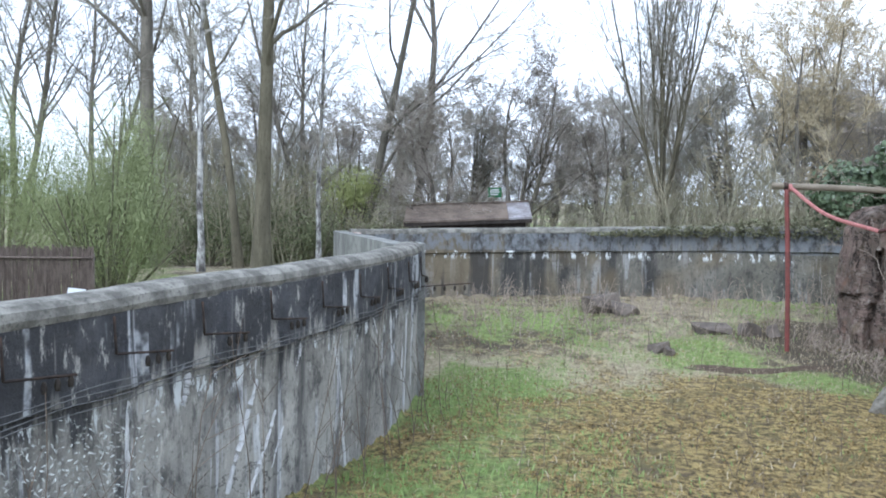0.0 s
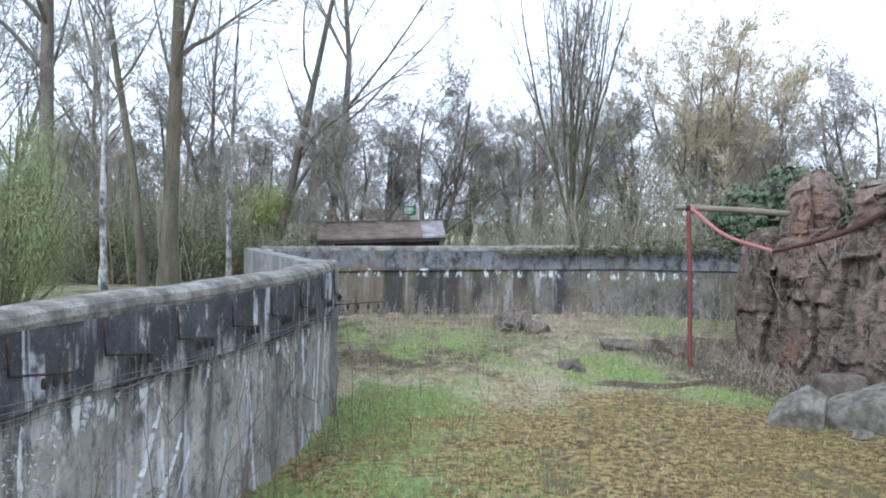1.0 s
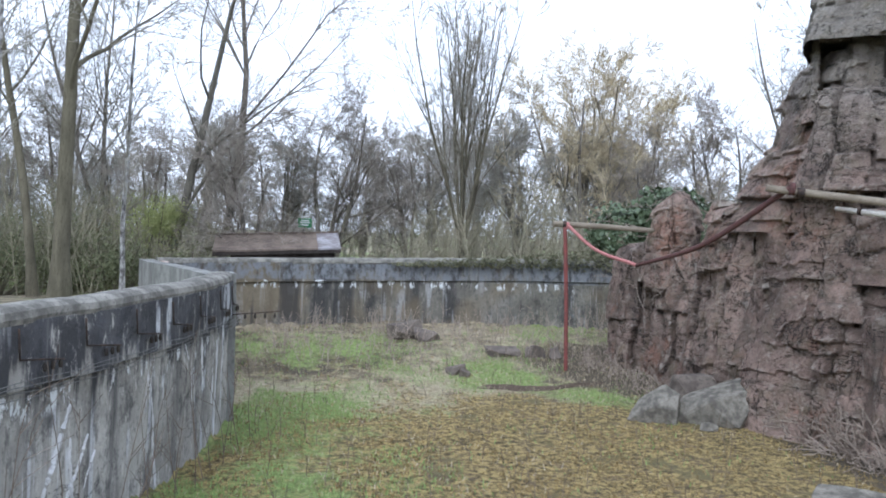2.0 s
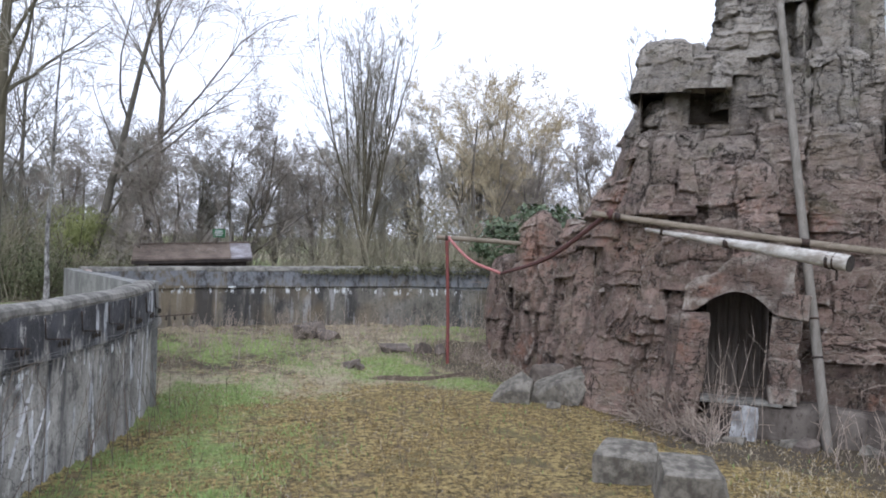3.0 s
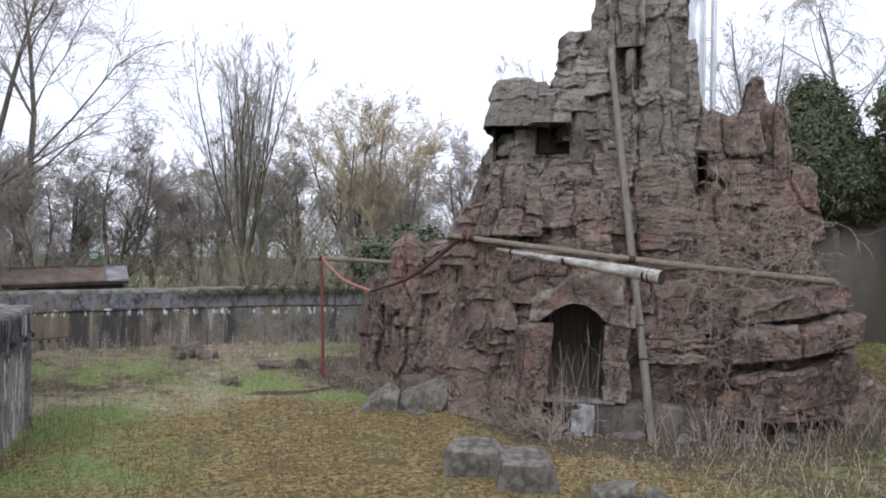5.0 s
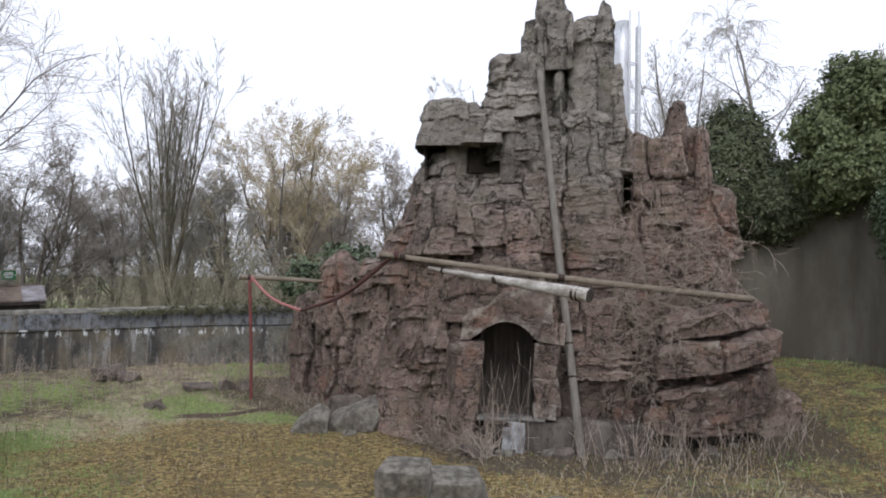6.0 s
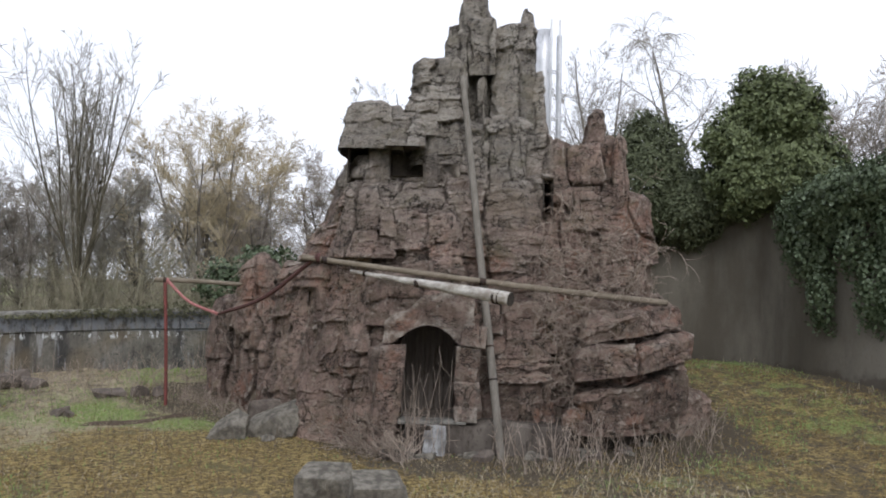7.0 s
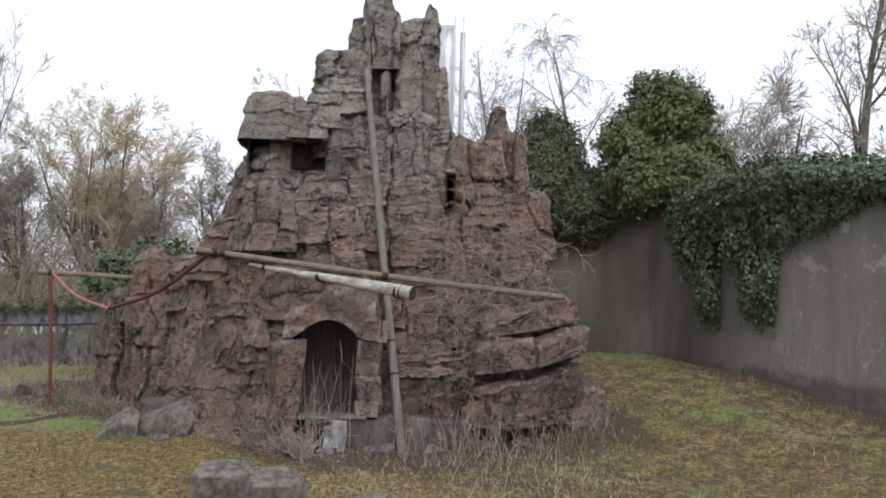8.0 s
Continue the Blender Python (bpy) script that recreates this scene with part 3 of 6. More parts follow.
def rock_body(plan, z0, z1, seed, name="rock_mass", cell=(1.0, 0.55), batter=0.08, bulge=0.12, rounding=0.22, spacing=0.04, cuts=(), slant=0.0, label="", tilt=0.0, lean=(0, 0, 0), strata=1.0):
    """One mass of the rock: a closed plan pulled up and drawn in (lean: metres at its two sides and its front), broken by upright joints, beds and fine strata."""
    rng = np.random.default_rng(seed)
    p = np.array(plan, float)
    if np.sum(p[:, 0] * np.roll(p[:, 1], -1) - np.roll(p[:, 0], -1) * p[:, 1]) < 0:
        p = p[::-1]
    q = np.vstack([p, p[:1]])
    d = np.concatenate([[0], np.cumsum(np.linalg.norm(np.diff(q, axis=0), axis=1))])
    ns = max(32, int(d[-1] / spacing))
    s = np.linspace(0, d[-1], ns, endpoint=False)
    P = np.stack([np.interp(s, d, q[:, 0]), np.interp(s, d, q[:, 1])], 1)
    k = max(1, int(0.10 / spacing))
    for _ in range(2):
        P = sum(np.roll(P, j, axis=0) for j in range(-k, k + 1)) / (2 * k + 1)
    T = np.roll(P, -1, axis=0) - np.roll(P, 1, axis=0)
    T /= np.linalg.norm(T, axis=1, keepdims=True)
    N = np.stack([T[:, 1], -T[:, 0]], 1)
    nz = max(10, int((z1 - z0) / spacing))
    t = np.linspace(0, 1, nz)
    S, Tt = np.meshgrid(s, t)
    Z = z0 + (z1 - z0) * Tt
    px, py = P[:, 0][None] + 0 * S, P[:, 1][None] + 0 * S
    cw, ch = cell
    # upright joints that wander, the width of the columns uneven
    gx = warp1((px * 1.0 + py * 0.6 + 0.20 * fbm(px * 0.9, py * 0.9, Z * 0.9, 3, seed) + 0.05 * fbm(px * 4, py * 4, Z * 4, 2, seed + 3)) / cw, seed)
    ix = np.floor(gx)
    fx = gx - ix
    # beds, stepped from column to column
    gz = warp1((Z + slant * px + 0.13 * fbm(px * 1.1, py * 1.1, Z * 0.6, 3, seed + 2) + 0.03 * fbm(px * 5, py * 5, Z * 3, 2, seed + 4)) / ch + 0.55 * hash2(ix + seed, 2.0 + 0 * ix), seed * 1.7, 0.45)
    iz = np.floor(gz)
    fz = gz - iz
    rnd, rnd2, rnd3 = hash2(ix * 3.1 + seed, iz * 1.7), hash2(ix * 1.3, iz * 2.9 + seed), hash2(ix * 2.2 + 5, 0 * iz + seed)
    joint = np.minimum(fx, 1 - fx) * cw
    bed = np.minimum(fz, 1 - fz) * ch
    # smaller splits inside some of the cells
    hx, hz = fx * (1 + np.floor(rnd2 * 2.6)) + 3 * ix, fz * (1 + np.floor(rnd * 3.2)) + 5 * iz
    jx, jz = np.floor(hx), np.floor(hz)
    small = hash2(jx * 2.3 + seed, jz * 3.7)
    tx, tz = hx - jx - 0.5, hz - jz - 0.5
    open_joint = np.exp(-(joint / (0.012 + 0.030 * rnd3)) ** 2) * (rnd3 > 0.30)
    open_bed = np.exp(-(bed / (0.008 + 0.020 * rnd2 * (0.3 + small))) ** 2) * (rnd2 > 0.50)
    crack = np.maximum(open_joint, open_bed)
    # each cell stands proud, is tilted, and is worn round at its upper edge
    disp = bulge * (1.3 * (rnd3 - 0.5) + 1.1 * (rnd - 0.5) + 1.5 * (rnd2 - 0.5) * (fx - 0.5) * 2 + 0.9 * (rnd - 0.35) * (0.45 - fz) * 1.6 + 0.42 * (small - 0.5) + 0.7 * (small - 0.45) * tx - 0.30 * tz * (rnd > 0.5))
    disp = disp - 0.085 * open_joint - 0.055 * open_bed
    # fine strata, stronger on some beds
    fine = np.sin(14.0 * (Z + slant * px) * 2.2 + 2.4 * fbm(px * 1.6, py * 1.6, Z * 2.0, 3, seed + 12)) + 0.7 * np.sin(61.0 * (Z + slant * px) + 3.1 * fbm(px * 2.6, py * 2.6, Z * 3.0, 3, seed + 13))
    disp = disp + strata * (0.002 + 0.012 * np.maximum(0, fbm(px * 0.8, py * 0.8, Z * 1.3, 2, seed + 14) - 0.05)) * fine
    rough = fbm(px * 6.5, py * 6.5, Z * 7.5, 4, seed + 6)
    disp = disp + 0.06 * fbm(px * 0.9, py * 0.9, Z * 0.9, 3, seed + 5) + 0.040 * np.abs(fbm(px * 2.7, py * 2.7, Z * 3.1, 4, seed + 7)) + 0.016 * rough
    span = 0.5 * min(np.ptp(p[:, 0]), np.ptp(p[:, 1]))
    rounding = min(rounding, span * 0.8)
    disp = disp * min(1.0, 0.25 + span / 0.9) - 0.03
    top_k = np.clip((Z - (z1 - rounding)) / rounding, 0, 0.999)
    off = disp - batter * (Z - z0) - 0.6 * rounding * (1 - np.sqrt(np.clip(1 - top_k ** 2, 0, 1)))
    off = np.maximum(off, -0.85 * span)
    XX, YY = px + N[:, 0] * off, py + N[:, 1] * off
    a = np.clip((px - p[:, 0].min()) / np.ptp(p[:, 0]), 0, 1)
    b = np.clip((py - p[:, 1].min()) / np.ptp(p[:, 1]), 0, 1)
    XX = XX + Tt * (lean[0] * (1 - a) - lean[1] * a)
    YY = YY + Tt * lean[2] * (1 - b)
    ZZ = Z + Tt * (0.09 * fbm(px * 1.5, py * 1.5, 0 * Z, 3, seed + 8) + (rnd3 - 0.5) * 0.22 * min(1, span))
    ZZ = ZZ + tilt * (XX - p[:, 0].mean())
    rows = [np.stack([XX, YY, ZZ], -1)]
    c = np.array([XX[-1].mean(), YY[-1].mean()])
    for f in (0.93, 0.8, 0.55, 0.3, 0.04):
        x, y = c[0] + (XX[-1] - c[0]) * f, c[1] + (YY[-1] - c[1]) * f
        rows.append(np.stack([x, y, ZZ[-1] * f + ZZ[-1].mean() * (1 - f) + 0.03 + 0.05 * fbm(x * 3, y * 3, 0 * x, 3, seed)], -1)[None])
    V = np.concatenate(rows, 0)
    n_rows = V.shape[0]
    i = np.arange(n_rows - 1)[:, None] * ns + np.arange(ns)
    j = np.arange(n_rows - 1)[:, None] * ns + (np.arange(ns) + 1) % ns
    F = np.stack([i, j, j + ns, i + ns], -1).reshape(-1, 4)
    flat = V.reshape(-1, 3)
    mid = flat[F].mean(1)
    keep = np.ones(len(F), bool)
    for u0, u1, lo, hi, w1 in cuts:
        keep &= ~((mid[:, 0] > u0) & (mid[:, 0] < u1) & (mid[:, 2] > lo) & (mid[:, 2] < hi) & (mid[:, 1] < w1))
    me = mesh_of(name, flat, F[keep], M_ROCK)
    col = np.zeros((n_rows, ns, 4), np.float32)
    col[..., 3] = 1
    col[:nz, :, 0] = np.clip(0.52 + 0.42 * (rnd - 0.5) + 0.34 * (rnd3 - 0.5) + 0.30 * (small - 0.5) + 0.20 * rough + 0.25 * fbm(px * 1.3, py * 1.3, Z * 1.3, 3, seed + 11), 0, 1)
    col[nz:, :, 0] = 0.5
    col[:nz, :, 1] = 0.45 * crack
    col[..., 2] = rng.uniform(0.1, 0.6)
    me.color_attributes.new("tone", "FLOAT_COLOR", "POINT").data.foreach_set("color", col.ravel())
    return put(name, me, rock, label)


DOOR = (-0.74, 0.27, 0.40, 2.44, 1.2)
SLOT = (2.03, 2.20, 4.62, 5.30, 2.05)
CAVES = ((-2.00, -1.58, 5.2, 5.95, 2.3), (-1.13, -0.44, 5.33, 5.96, 2.3))
# the foot: door wall, its two flanks
rock_body([(-1.9, 0.75), (-1.2, 0.25), (0.55, 0.16), (0.85, 0.42), (1.25, 0.44), (1.5, 0.30), (1.95, 0.32), (2.16, 0.62), (2.3, 4.0), (-1.8, 4.0)], -0.3, 2.80, 11, cell=(1.3, 0.62), batter=0.04, bulge=0.13, lean=(0, 0, 0.12), cuts=(DOOR,), spacing=0.032, label="red-brown bedded foot of the rock")
rock_body([(-1.55, 0.55), (-0.6, 0.20), (0.55, 0.18), (0.6, 2.0), (-1.5, 2.0)], 2.30, 3.28, 46, cell=(1.5, 0.5), batter=0.06, bulge=0.06, cuts=(DOOR,))
rock_body([(2.0, 1.0), (2.6, 0.9), (5.2, 2.0), (5.4, 5.5), (3.0, 8.0), (2.0, 6.0)], -0.3, 2.6, 12, cell=(1.2, 0.8), batter=0.05)
# the middle tier
rock_body([(-2.72, 2.0), (-2.35, 1.2), (-1.3, 0.62), (0.2, 0.50), (1.6, 0.55), (2.25, 0.85), (2.4, 5.0), (-2.2, 6.0)], 1.8, 5.28, 13, cell=(1.15, 0.85), bulge=0.17, batter=0.02, lean=(0.55, 0.05, 0.75), cuts=(DOOR, SLOT), spacing=0.035, label="grey-brown bedded middle tier of the rock")
rock_body([(-0.85, 0.46), (-0.2, 0.38), (0.5, 0.50), (0.6, 2.0), (-0.8, 2.0)], 3.0, 4.55, 59, cell=(0.9, 0.45), bulge=0.07, batter=0.05, lean=(0.1, 0.2, 0.35))
rock_body([(-2.3, 1.15), (-1.6, 0.75), (-0.85, 0.80), (-0.8, 2.4), (-2.1, 2.6)], 3.6, 5.12, 60, cell=(0.75, 0.7), bulge=0.09, batter=0.05, lean=(0.25, 0.1, 0.35))
rock_body([(-3.42, 2.9), (-2.9, 1.95), (-2.1, 1.45), (-1.5, 1.5), (-1.4, 3.8), (-2.9, 4.0)], 3.0, 5.82, 56, cell=(1.0, 1.0), bulge=0.16, batter=0.0, lean=(1.10, 0.0, 0.40), rounding=0.10, label="sloping grey-brown shoulder")
# the tall block to the side of it, with its shoulder
rock_body([(2.12, 1.30), (2.9, 1.18), (3.85, 1.55), (4.05, 3.8), (2.2, 4.2)], 2.3, 6.12, 43, cell=(1.05, 1.15), bulge=0.11, batter=0.0, lean=(0.0, 0.12, 0.35), strata=0.7, cuts=(SLOT,), spacing=0.035, label="tall smooth red-brown block")
rock_body([(3.42, 1.38), (3.75, 1.32), (3.95, 1.75), (3.9, 2.8), (3.4, 2.8)], 4.6, 6.30, 61, cell=(0.5, 1.0), bulge=0.05, batter=0.02, lean=(0.05, 0.08, 0.1))
rock_body([(3.05, 1.15), (3.9, 1.05), (4.55, 1.65), (4.65, 3.8), (3.0, 4.0)], 2.3, 5.05, 62, cell=(1.5, 0.62), bulge=0.10, batter=0.0, lean=(0.12, 0.18, 0.30), rounding=0.45)
rock_body([(2.85, 1.65), (3.35, 1.62), (3.42, 2.5), (2.85, 2.5)], 5.8, 6.86, 24, cell=(0.6, 0.7), batter=0.0, rounding=0.10, bulge=0.04, lean=(0.16, 0.0, 0.1))
# the fluted buttresses of the low side
rock_body([(-3.15, 2.1), (-2.75, 1.25), (-2.1, 0.75), (-1.35, 0.42), (-1.1, 2.4), (-2.4, 3.6)], -0.3, 4.25, 14, cell=(0.62, 2.9), bulge=0.17, batter=0.03, lean=(0.15, 0.1, 0.75), strata=0.3, spacing=0.035, label="red-brown fluted buttress")
rock_body([(-2.0, 0.80), (-1.55, 0.38), (-1.0, 0.36), (-0.95, 1.6), (-1.9, 1.9)], -0.3, 2.95, 44, cell=(0.42, 2.4), bulge=0.15, batter=0.04, lean=(0.1, 0.0, 0.4))
rock_body([(-4.25, 3.4), (-3.75, 2.45), (-3.0, 1.9), (-2.4, 2.6), (-3.0, 4.6)], -0.3, 3.50, 16, cell=(0.55, 2.8), bulge=0.17, batter=0.02, lean=(0.45, 0.0, 0.6), strata=0.25, label="red-brown fluted buttress")
rock_body([(-3.45, 2.2), (-3.05, 1.55), (-2.6, 1.4), (-2.4, 2.4), (-3.1, 3.0)], -0.3, 2.55, 63, cell=(0.45, 2.6), bulge=0.16, batter=0.05, lean=(0.35, 0.0, 0.5), strata=0.25)
rock_body([(-4.95, 4.3), (-4.5, 3.6), (-3.9, 3.3), (-3.5, 5.4), (-4.7, 6.0)], -0.2, 2.62, 47, cell=(0.48, 2.4), bulge=0.15, batter=0.02, lean=(0.15, 0, 0.3), strata=0.25)
rock_body([(-6.05, 5.2), (-5.5, 4.4), (-4.9, 4.3), (-4.6, 5.6), (-5.4, 6.6)], -0.2, 2.72, 15, cell=(0.5, 2.2), bulge=0.14, batter=0.01, lean=(0.1, 0, 0.2), strata=0.25, label="low fluted red-brown rock mass")
rock_body([(-5.00, 4.4), (-4.6, 4.0), (-4.05, 4.1), (-3.9, 5.2), (-4.9, 5.2)], 1.9, 3.62, 17, cell=(0.7, 0.9), bulge=0.07, batter=0.0, rounding=0.35, lean=(0.10, 0.12, 0.2))
# tilted slabs, thick beds one over another
rock_body([(2.60, 0.22), (3.7, 0.05), (4.95, 0.95), (4.9, 3.5), (2.7, 3.0)], 0.60, 1.37, 18, cell=(3.4, 2.2), batter=-0.04, bulge=0.05, slant=-0.17, rounding=0.14, tilt=0.15, label="thick tilted red-brown bed")
rock_body([(2.50, 0.08), (3.7, -0.14), (5.00, 0.85), (4.9, 3.5), (2.6, 3.0)], 1.55, 1.99, 48, cell=(3.6, 2.4), batter=0.02, bulge=0.05, slant=-0.17, rounding=0.16, tilt=0.17, label="thick tilted red-brown bed")
rock_body([(2.65, 0.26), (3.7, 0.06), (4.80, 0.98), (4.8, 3.5), (2.7, 3.0)], 2.20, 2.72, 49, cell=(1.9, 0.5), batter=0.08, bulge=0.07, slant=-0.17, rounding=0.18, tilt=0.16, label="thick tilted red-brown bed")
rock_body([(2.80, 0.62), (3.7, 0.48), (4.62, 1.30), (4.7, 3.5), (2.8, 3.0)], 0.5, 2.6, 57, cell=(1.6, 1.0), batter=0.0, bulge=0.05, rounding=0.1)
rock_body([(2.3, 0.30), (3.4, 0.00), (4.6, 0.75), (4.6, 2.0), (2.5, 1.6)], 0.35, 0.72, 58, cell=(0.8, 0.6), batter=0.05, bulge=0.10, rounding=0.10)
rock_body([(4.1, 1.6), (4.8, 1.15), (5.75, 1.9), (5.7, 3.2), (4.5, 3.3)], -0.2, 0.82, 19, cell=(0.9, 0.35), batter=0.06, bulge=0.08, rounding=0.12)
# the tier with the two small caves
rock_body([(-2.25, 2.4), (-2.05, 1.75), (-0.3, 1.60), (0.3, 1.5), (0.4, 4.5), (-2.1, 4.5)], 4.7, 6.2, 20, cell=(0.9, 0.7), bulge=0.08, batter=0.02, lean=(0.05, 0, 0.15), cuts=CAVES, spacing=0.035)
rock_body([(-2.32, 1.75), (-2.2, 1.38), (-1.25, 1.30), (-0.85, 1.6), (-0.8, 3.2), (-2.2, 3.2)], 5.86, 6.80, 21, cell=(1.7, 0.8), batter=0.0, bulge=0.05, lean=(0.20, 0.05, 0.30), rounding=0.06, label="overhanging grey slab")
rock_body([(-1.25, 1.22), (-0.50, 1.16), (-0.40, 1.4), (-0.4, 2.6), (-1.2, 2.6)], 5.90, 6.62, 22, cell=(0.55, 0.45), batter=0.03, bulge=0.07, lean=(0.12, 0.0, 0.35))
rock_body([(-0.50, 1.45), (-0.12, 1.36), (0.0, 1.7), (0.0, 2.6), (-0.45, 2.6)], 5.1, 6.35, 64, cell=(0.5, 1.1), batter=0.02, bulge=0.05, lean=(0.12, 0.05, 0.3))
# the tower
rock_body([(-0.82, 2.3), (-0.60, 1.75), (0.28, 1.55), (0.42, 1.9), (0.4, 3.8), (-0.7, 3.8)], 5.6, 7.95, 50, cell=(0.8, 0.6), bulge=0.11, batter=0.01, lean=(0.02, 0.0, 0.40), spacing=0.035, rounding=0.05, label="grey bedded flank of the tower")
rock_body([(-0.95, 2.0), (-0.5, 1.65), (0.0, 1.7), (0.0, 3.0), (-0.9, 3.0)], 6.2, 7.15, 65, cell=(0.6, 0.4), bulge=0.10, batter=0.04, lean=(0.1, 0, 0.2))
rock_body([(0.22, 1.50), (0.9, 1.32), (1.72, 1.42), (1.85, 1.9), (1.9, 3.4), (0.3, 3.4)], 4.9, 6.62, 51, cell=(0.75, 0.8), bulge=0.11, batter=0.01, lean=(0.0, 0.05, 0.3), spacing=0.035, rounding=0.14)
rock_body([(-0.12, 2.5), (1.0, 2.42), (1.9, 2.5), (2.0, 4.2), (-0.1, 4.2)], 6.0, 8.82, 25, cell=(0.62, 1.0), bulge=0.08, batter=0.01, lean=(0.03, 0.08, 0.1), spacing=0.035, rounding=0.05, label="grey fluted head of the tower")
rock_body([(-0.10, 2.15), (0.48, 2.00), (0.55, 3.4), (-0.1, 3.4)], 7.2, 8.62, 26, cell=(0.5, 0.9), bulge=0.06, batter=0.0, rounding=0.05, lean=(0.0, 0.0, 0.2))
rock_body([(0.62, 2.12), (0.86, 2.05), (0.98, 2.6), (0.62, 2.7)], 6.4, 7.62, 66, cell=(0.5, 0.8), bulge=0.04, batter=0.02)
rock_body([(1.02, 2.15), (1.45, 1.82), (1.95, 1.95), (2.05, 3.4), (1.1, 3.4)], 6.2, 8.78, 52, cell=(0.55, 1.2), bulge=0.07, batter=0.0, lean=(0.0, 0.04, 0.35), rounding=0.06, spacing=0.035)
rock_body([(0.40, 2.16), (1.08, 2.0), (1.16, 2.8), (0.40, 2.8)], 7.62, 8.90, 67, cell=(0.35, 0.8), bulge=0.05, batter=0.01, lean=(0.0, 0.0, 0.15))
rock_body([(1.58, 1.92), (2.22, 1.95), (2.40, 3.2), (1.7, 3.2)], 5.9, 7.70, 54, cell=(0.8, 0.9), bulge=0.06, batter=0.0, lean=(0.0, 0.12, 0.2), rounding=0.05)
rock_body([(0.24, 2.55), (0.95, 2.45), (1.05, 3.4), (0.3, 3.4)], 8.4, 10.2, 28, cell=(0.5, 0.8), batter=0.02, bulge=0.06, lean=(0.05, 0.1, 0.1))
rock_body([(1.44, 2.20), (1.96, 2.20), (1.99, 2.9), (1.5, 2.9)], 8.2, 9.14, 29, cell=(0.6, 0.7), batter=0.0, rounding=0.28, bulge=0.03, lean=(0.14, 0.03, 0.1))
rock_body([(0.2, 1.9), (2.3, 1.9), (2.3, 4.2), (0.2, 4.2)], 4.6, 6.3, 68, cell=(0.9, 0.9), bulge=0.08, batter=0.0, cuts=(SLOT,))


def tint(me, value, moss=0.2):
    n = len(me.vertices)
    co = np.empty(n * 3, np.float32)
    me.vertices.foreach_get("co", co)
    co = co.reshape(-1, 3)
    col = np.tile(np.array([value, 0.0, moss, 1.0], np.float32), (n, 1))
    col[:, 0] = np.clip(value + 0.35 * fbm(co[:, 0] * 4, co[:, 1] * 4, co[:, 2] * 4, 3, 40), 0, 1)
    me.color_attributes.new("tone", "FLOAT_COLOR", "POINT").data.foreach_set("color", col.ravel())


def angular(size, seed, slack=0.28, bevel=0.02, rough=0.03):
    """A split block with uneven corners and worn edges, as a bmesh."""
    r = random.Random(seed)
    bm = bmesh.new()
    for sx in (-1, 1):
        for sy in (-1, 1):
            for sz in (-1, 1):
                bm.verts.new((sx * r.uniform(1 - slack, 1) * size[0] / 2, sy * r.uniform(1 - slack, 1) * size[1] / 2, sz * r.uniform(1 - slack, 1) * size[2] / 2))
    for _ in range(3):
        bm.verts.new((r.uniform(-0.45, 0.45) * size[0], -size[1] * r.uniform(0.46, 0.56), r.uniform(-0.4, 0.4) * size[2]))
    hull = bmesh.ops.convex_hull(bm, input=bm.verts)
    bmesh.ops.delete(bm, geom=[g for g in set(hull["geom_interior"] + hull["geom_unused"]) if isinstance(g, bmesh.types.BMVert)], context="VERTS")
    sharp = [e for e in bm.edges if len(e.link_faces) == 2 and e.calc_face_angle(0) > 0.4]
    bmesh.ops.bevel(bm, geom=sharp, offset=bevel, segments=1, affect="EDGES")
    bmesh.ops.triangulate(bm, faces=bm.faces)
    for _ in range(3):
        long = [e for e in bm.edges if e.calc_length() > 0.20]
        if long:
            bmesh.ops.subdivide_edges(bm, edges=long, cuts=1)
            bmesh.ops.triangulate(bm, faces=[f for f in bm.faces if len(f.verts) > 3])
    off = Vector((seed * 1.7, seed * 0.3, 0))
    for v in bm.verts:
        v.co += noise.noise_vector(v.co * 3.5 + off) * rough + noise.noise_vector(v.co * 9 + off) * rough * 0.5
    return bm


def niche(u0, u1, z0, z1, w0, w1, material, arch=0.0, name="cave_recess", label=""):
    """The lining of an opening: floor, sides, arched head and back."""
    prof = [(u0, z0), (u0, z1 - arch)]
    if arch:
        prof += [(u0 + (u1 - u0) * (0.5 - 0.5 * math.cos(a)), z1 - arch + arch * math.sin(a)) for a in np.linspace(0.2, 2.94, 9)]
    prof += [(u1, z1 - arch), (u1, z0)]
    bm = bmesh.new()
    front = [bm.verts.new((u, w0, z)) for u, z in prof]
    rear = [bm.verts.new((u, w1, z)) for u, z in prof]
    n = len(prof)
    for k in range(n):
        bm.faces.new((front[k], front[(k + 1) % n], rear[(k + 1) % n], rear[k]))
    bm.faces.new(rear)
    return part(name, bm, material, rock, label)


niche(-0.72, 0.25, 0.55, 2.38, 0.11, 2.1, M_BROWNSTONE, 0.36, "door_recess", "dark recess behind the arched doorway")
niche(-2.02, -1.58, 5.18, 5.95, 1.66, 2.6, M_BROWNSTONE)
niche(-1.15, -0.42, 5.33, 5.96, 1.60, 2.6, M_BROWNSTONE)


# ---- trees ----
def grow(rng, base, way, length, n, wander, lift):
    """Polylines from base along way; length is per branch."""
    P = [base]
    d = way / np.linalg.norm(way, axis=1, keepdims=True)
    for _ in range(n):
        d = d + rng.normal(0, wander, d.shape) + np.array([0, 0, lift])
        d /= np.linalg.norm(d, axis=1, keepdims=True)
        P.append(P[-1] + d * (length / n)[:, None])
    return np.stack(P, 1)


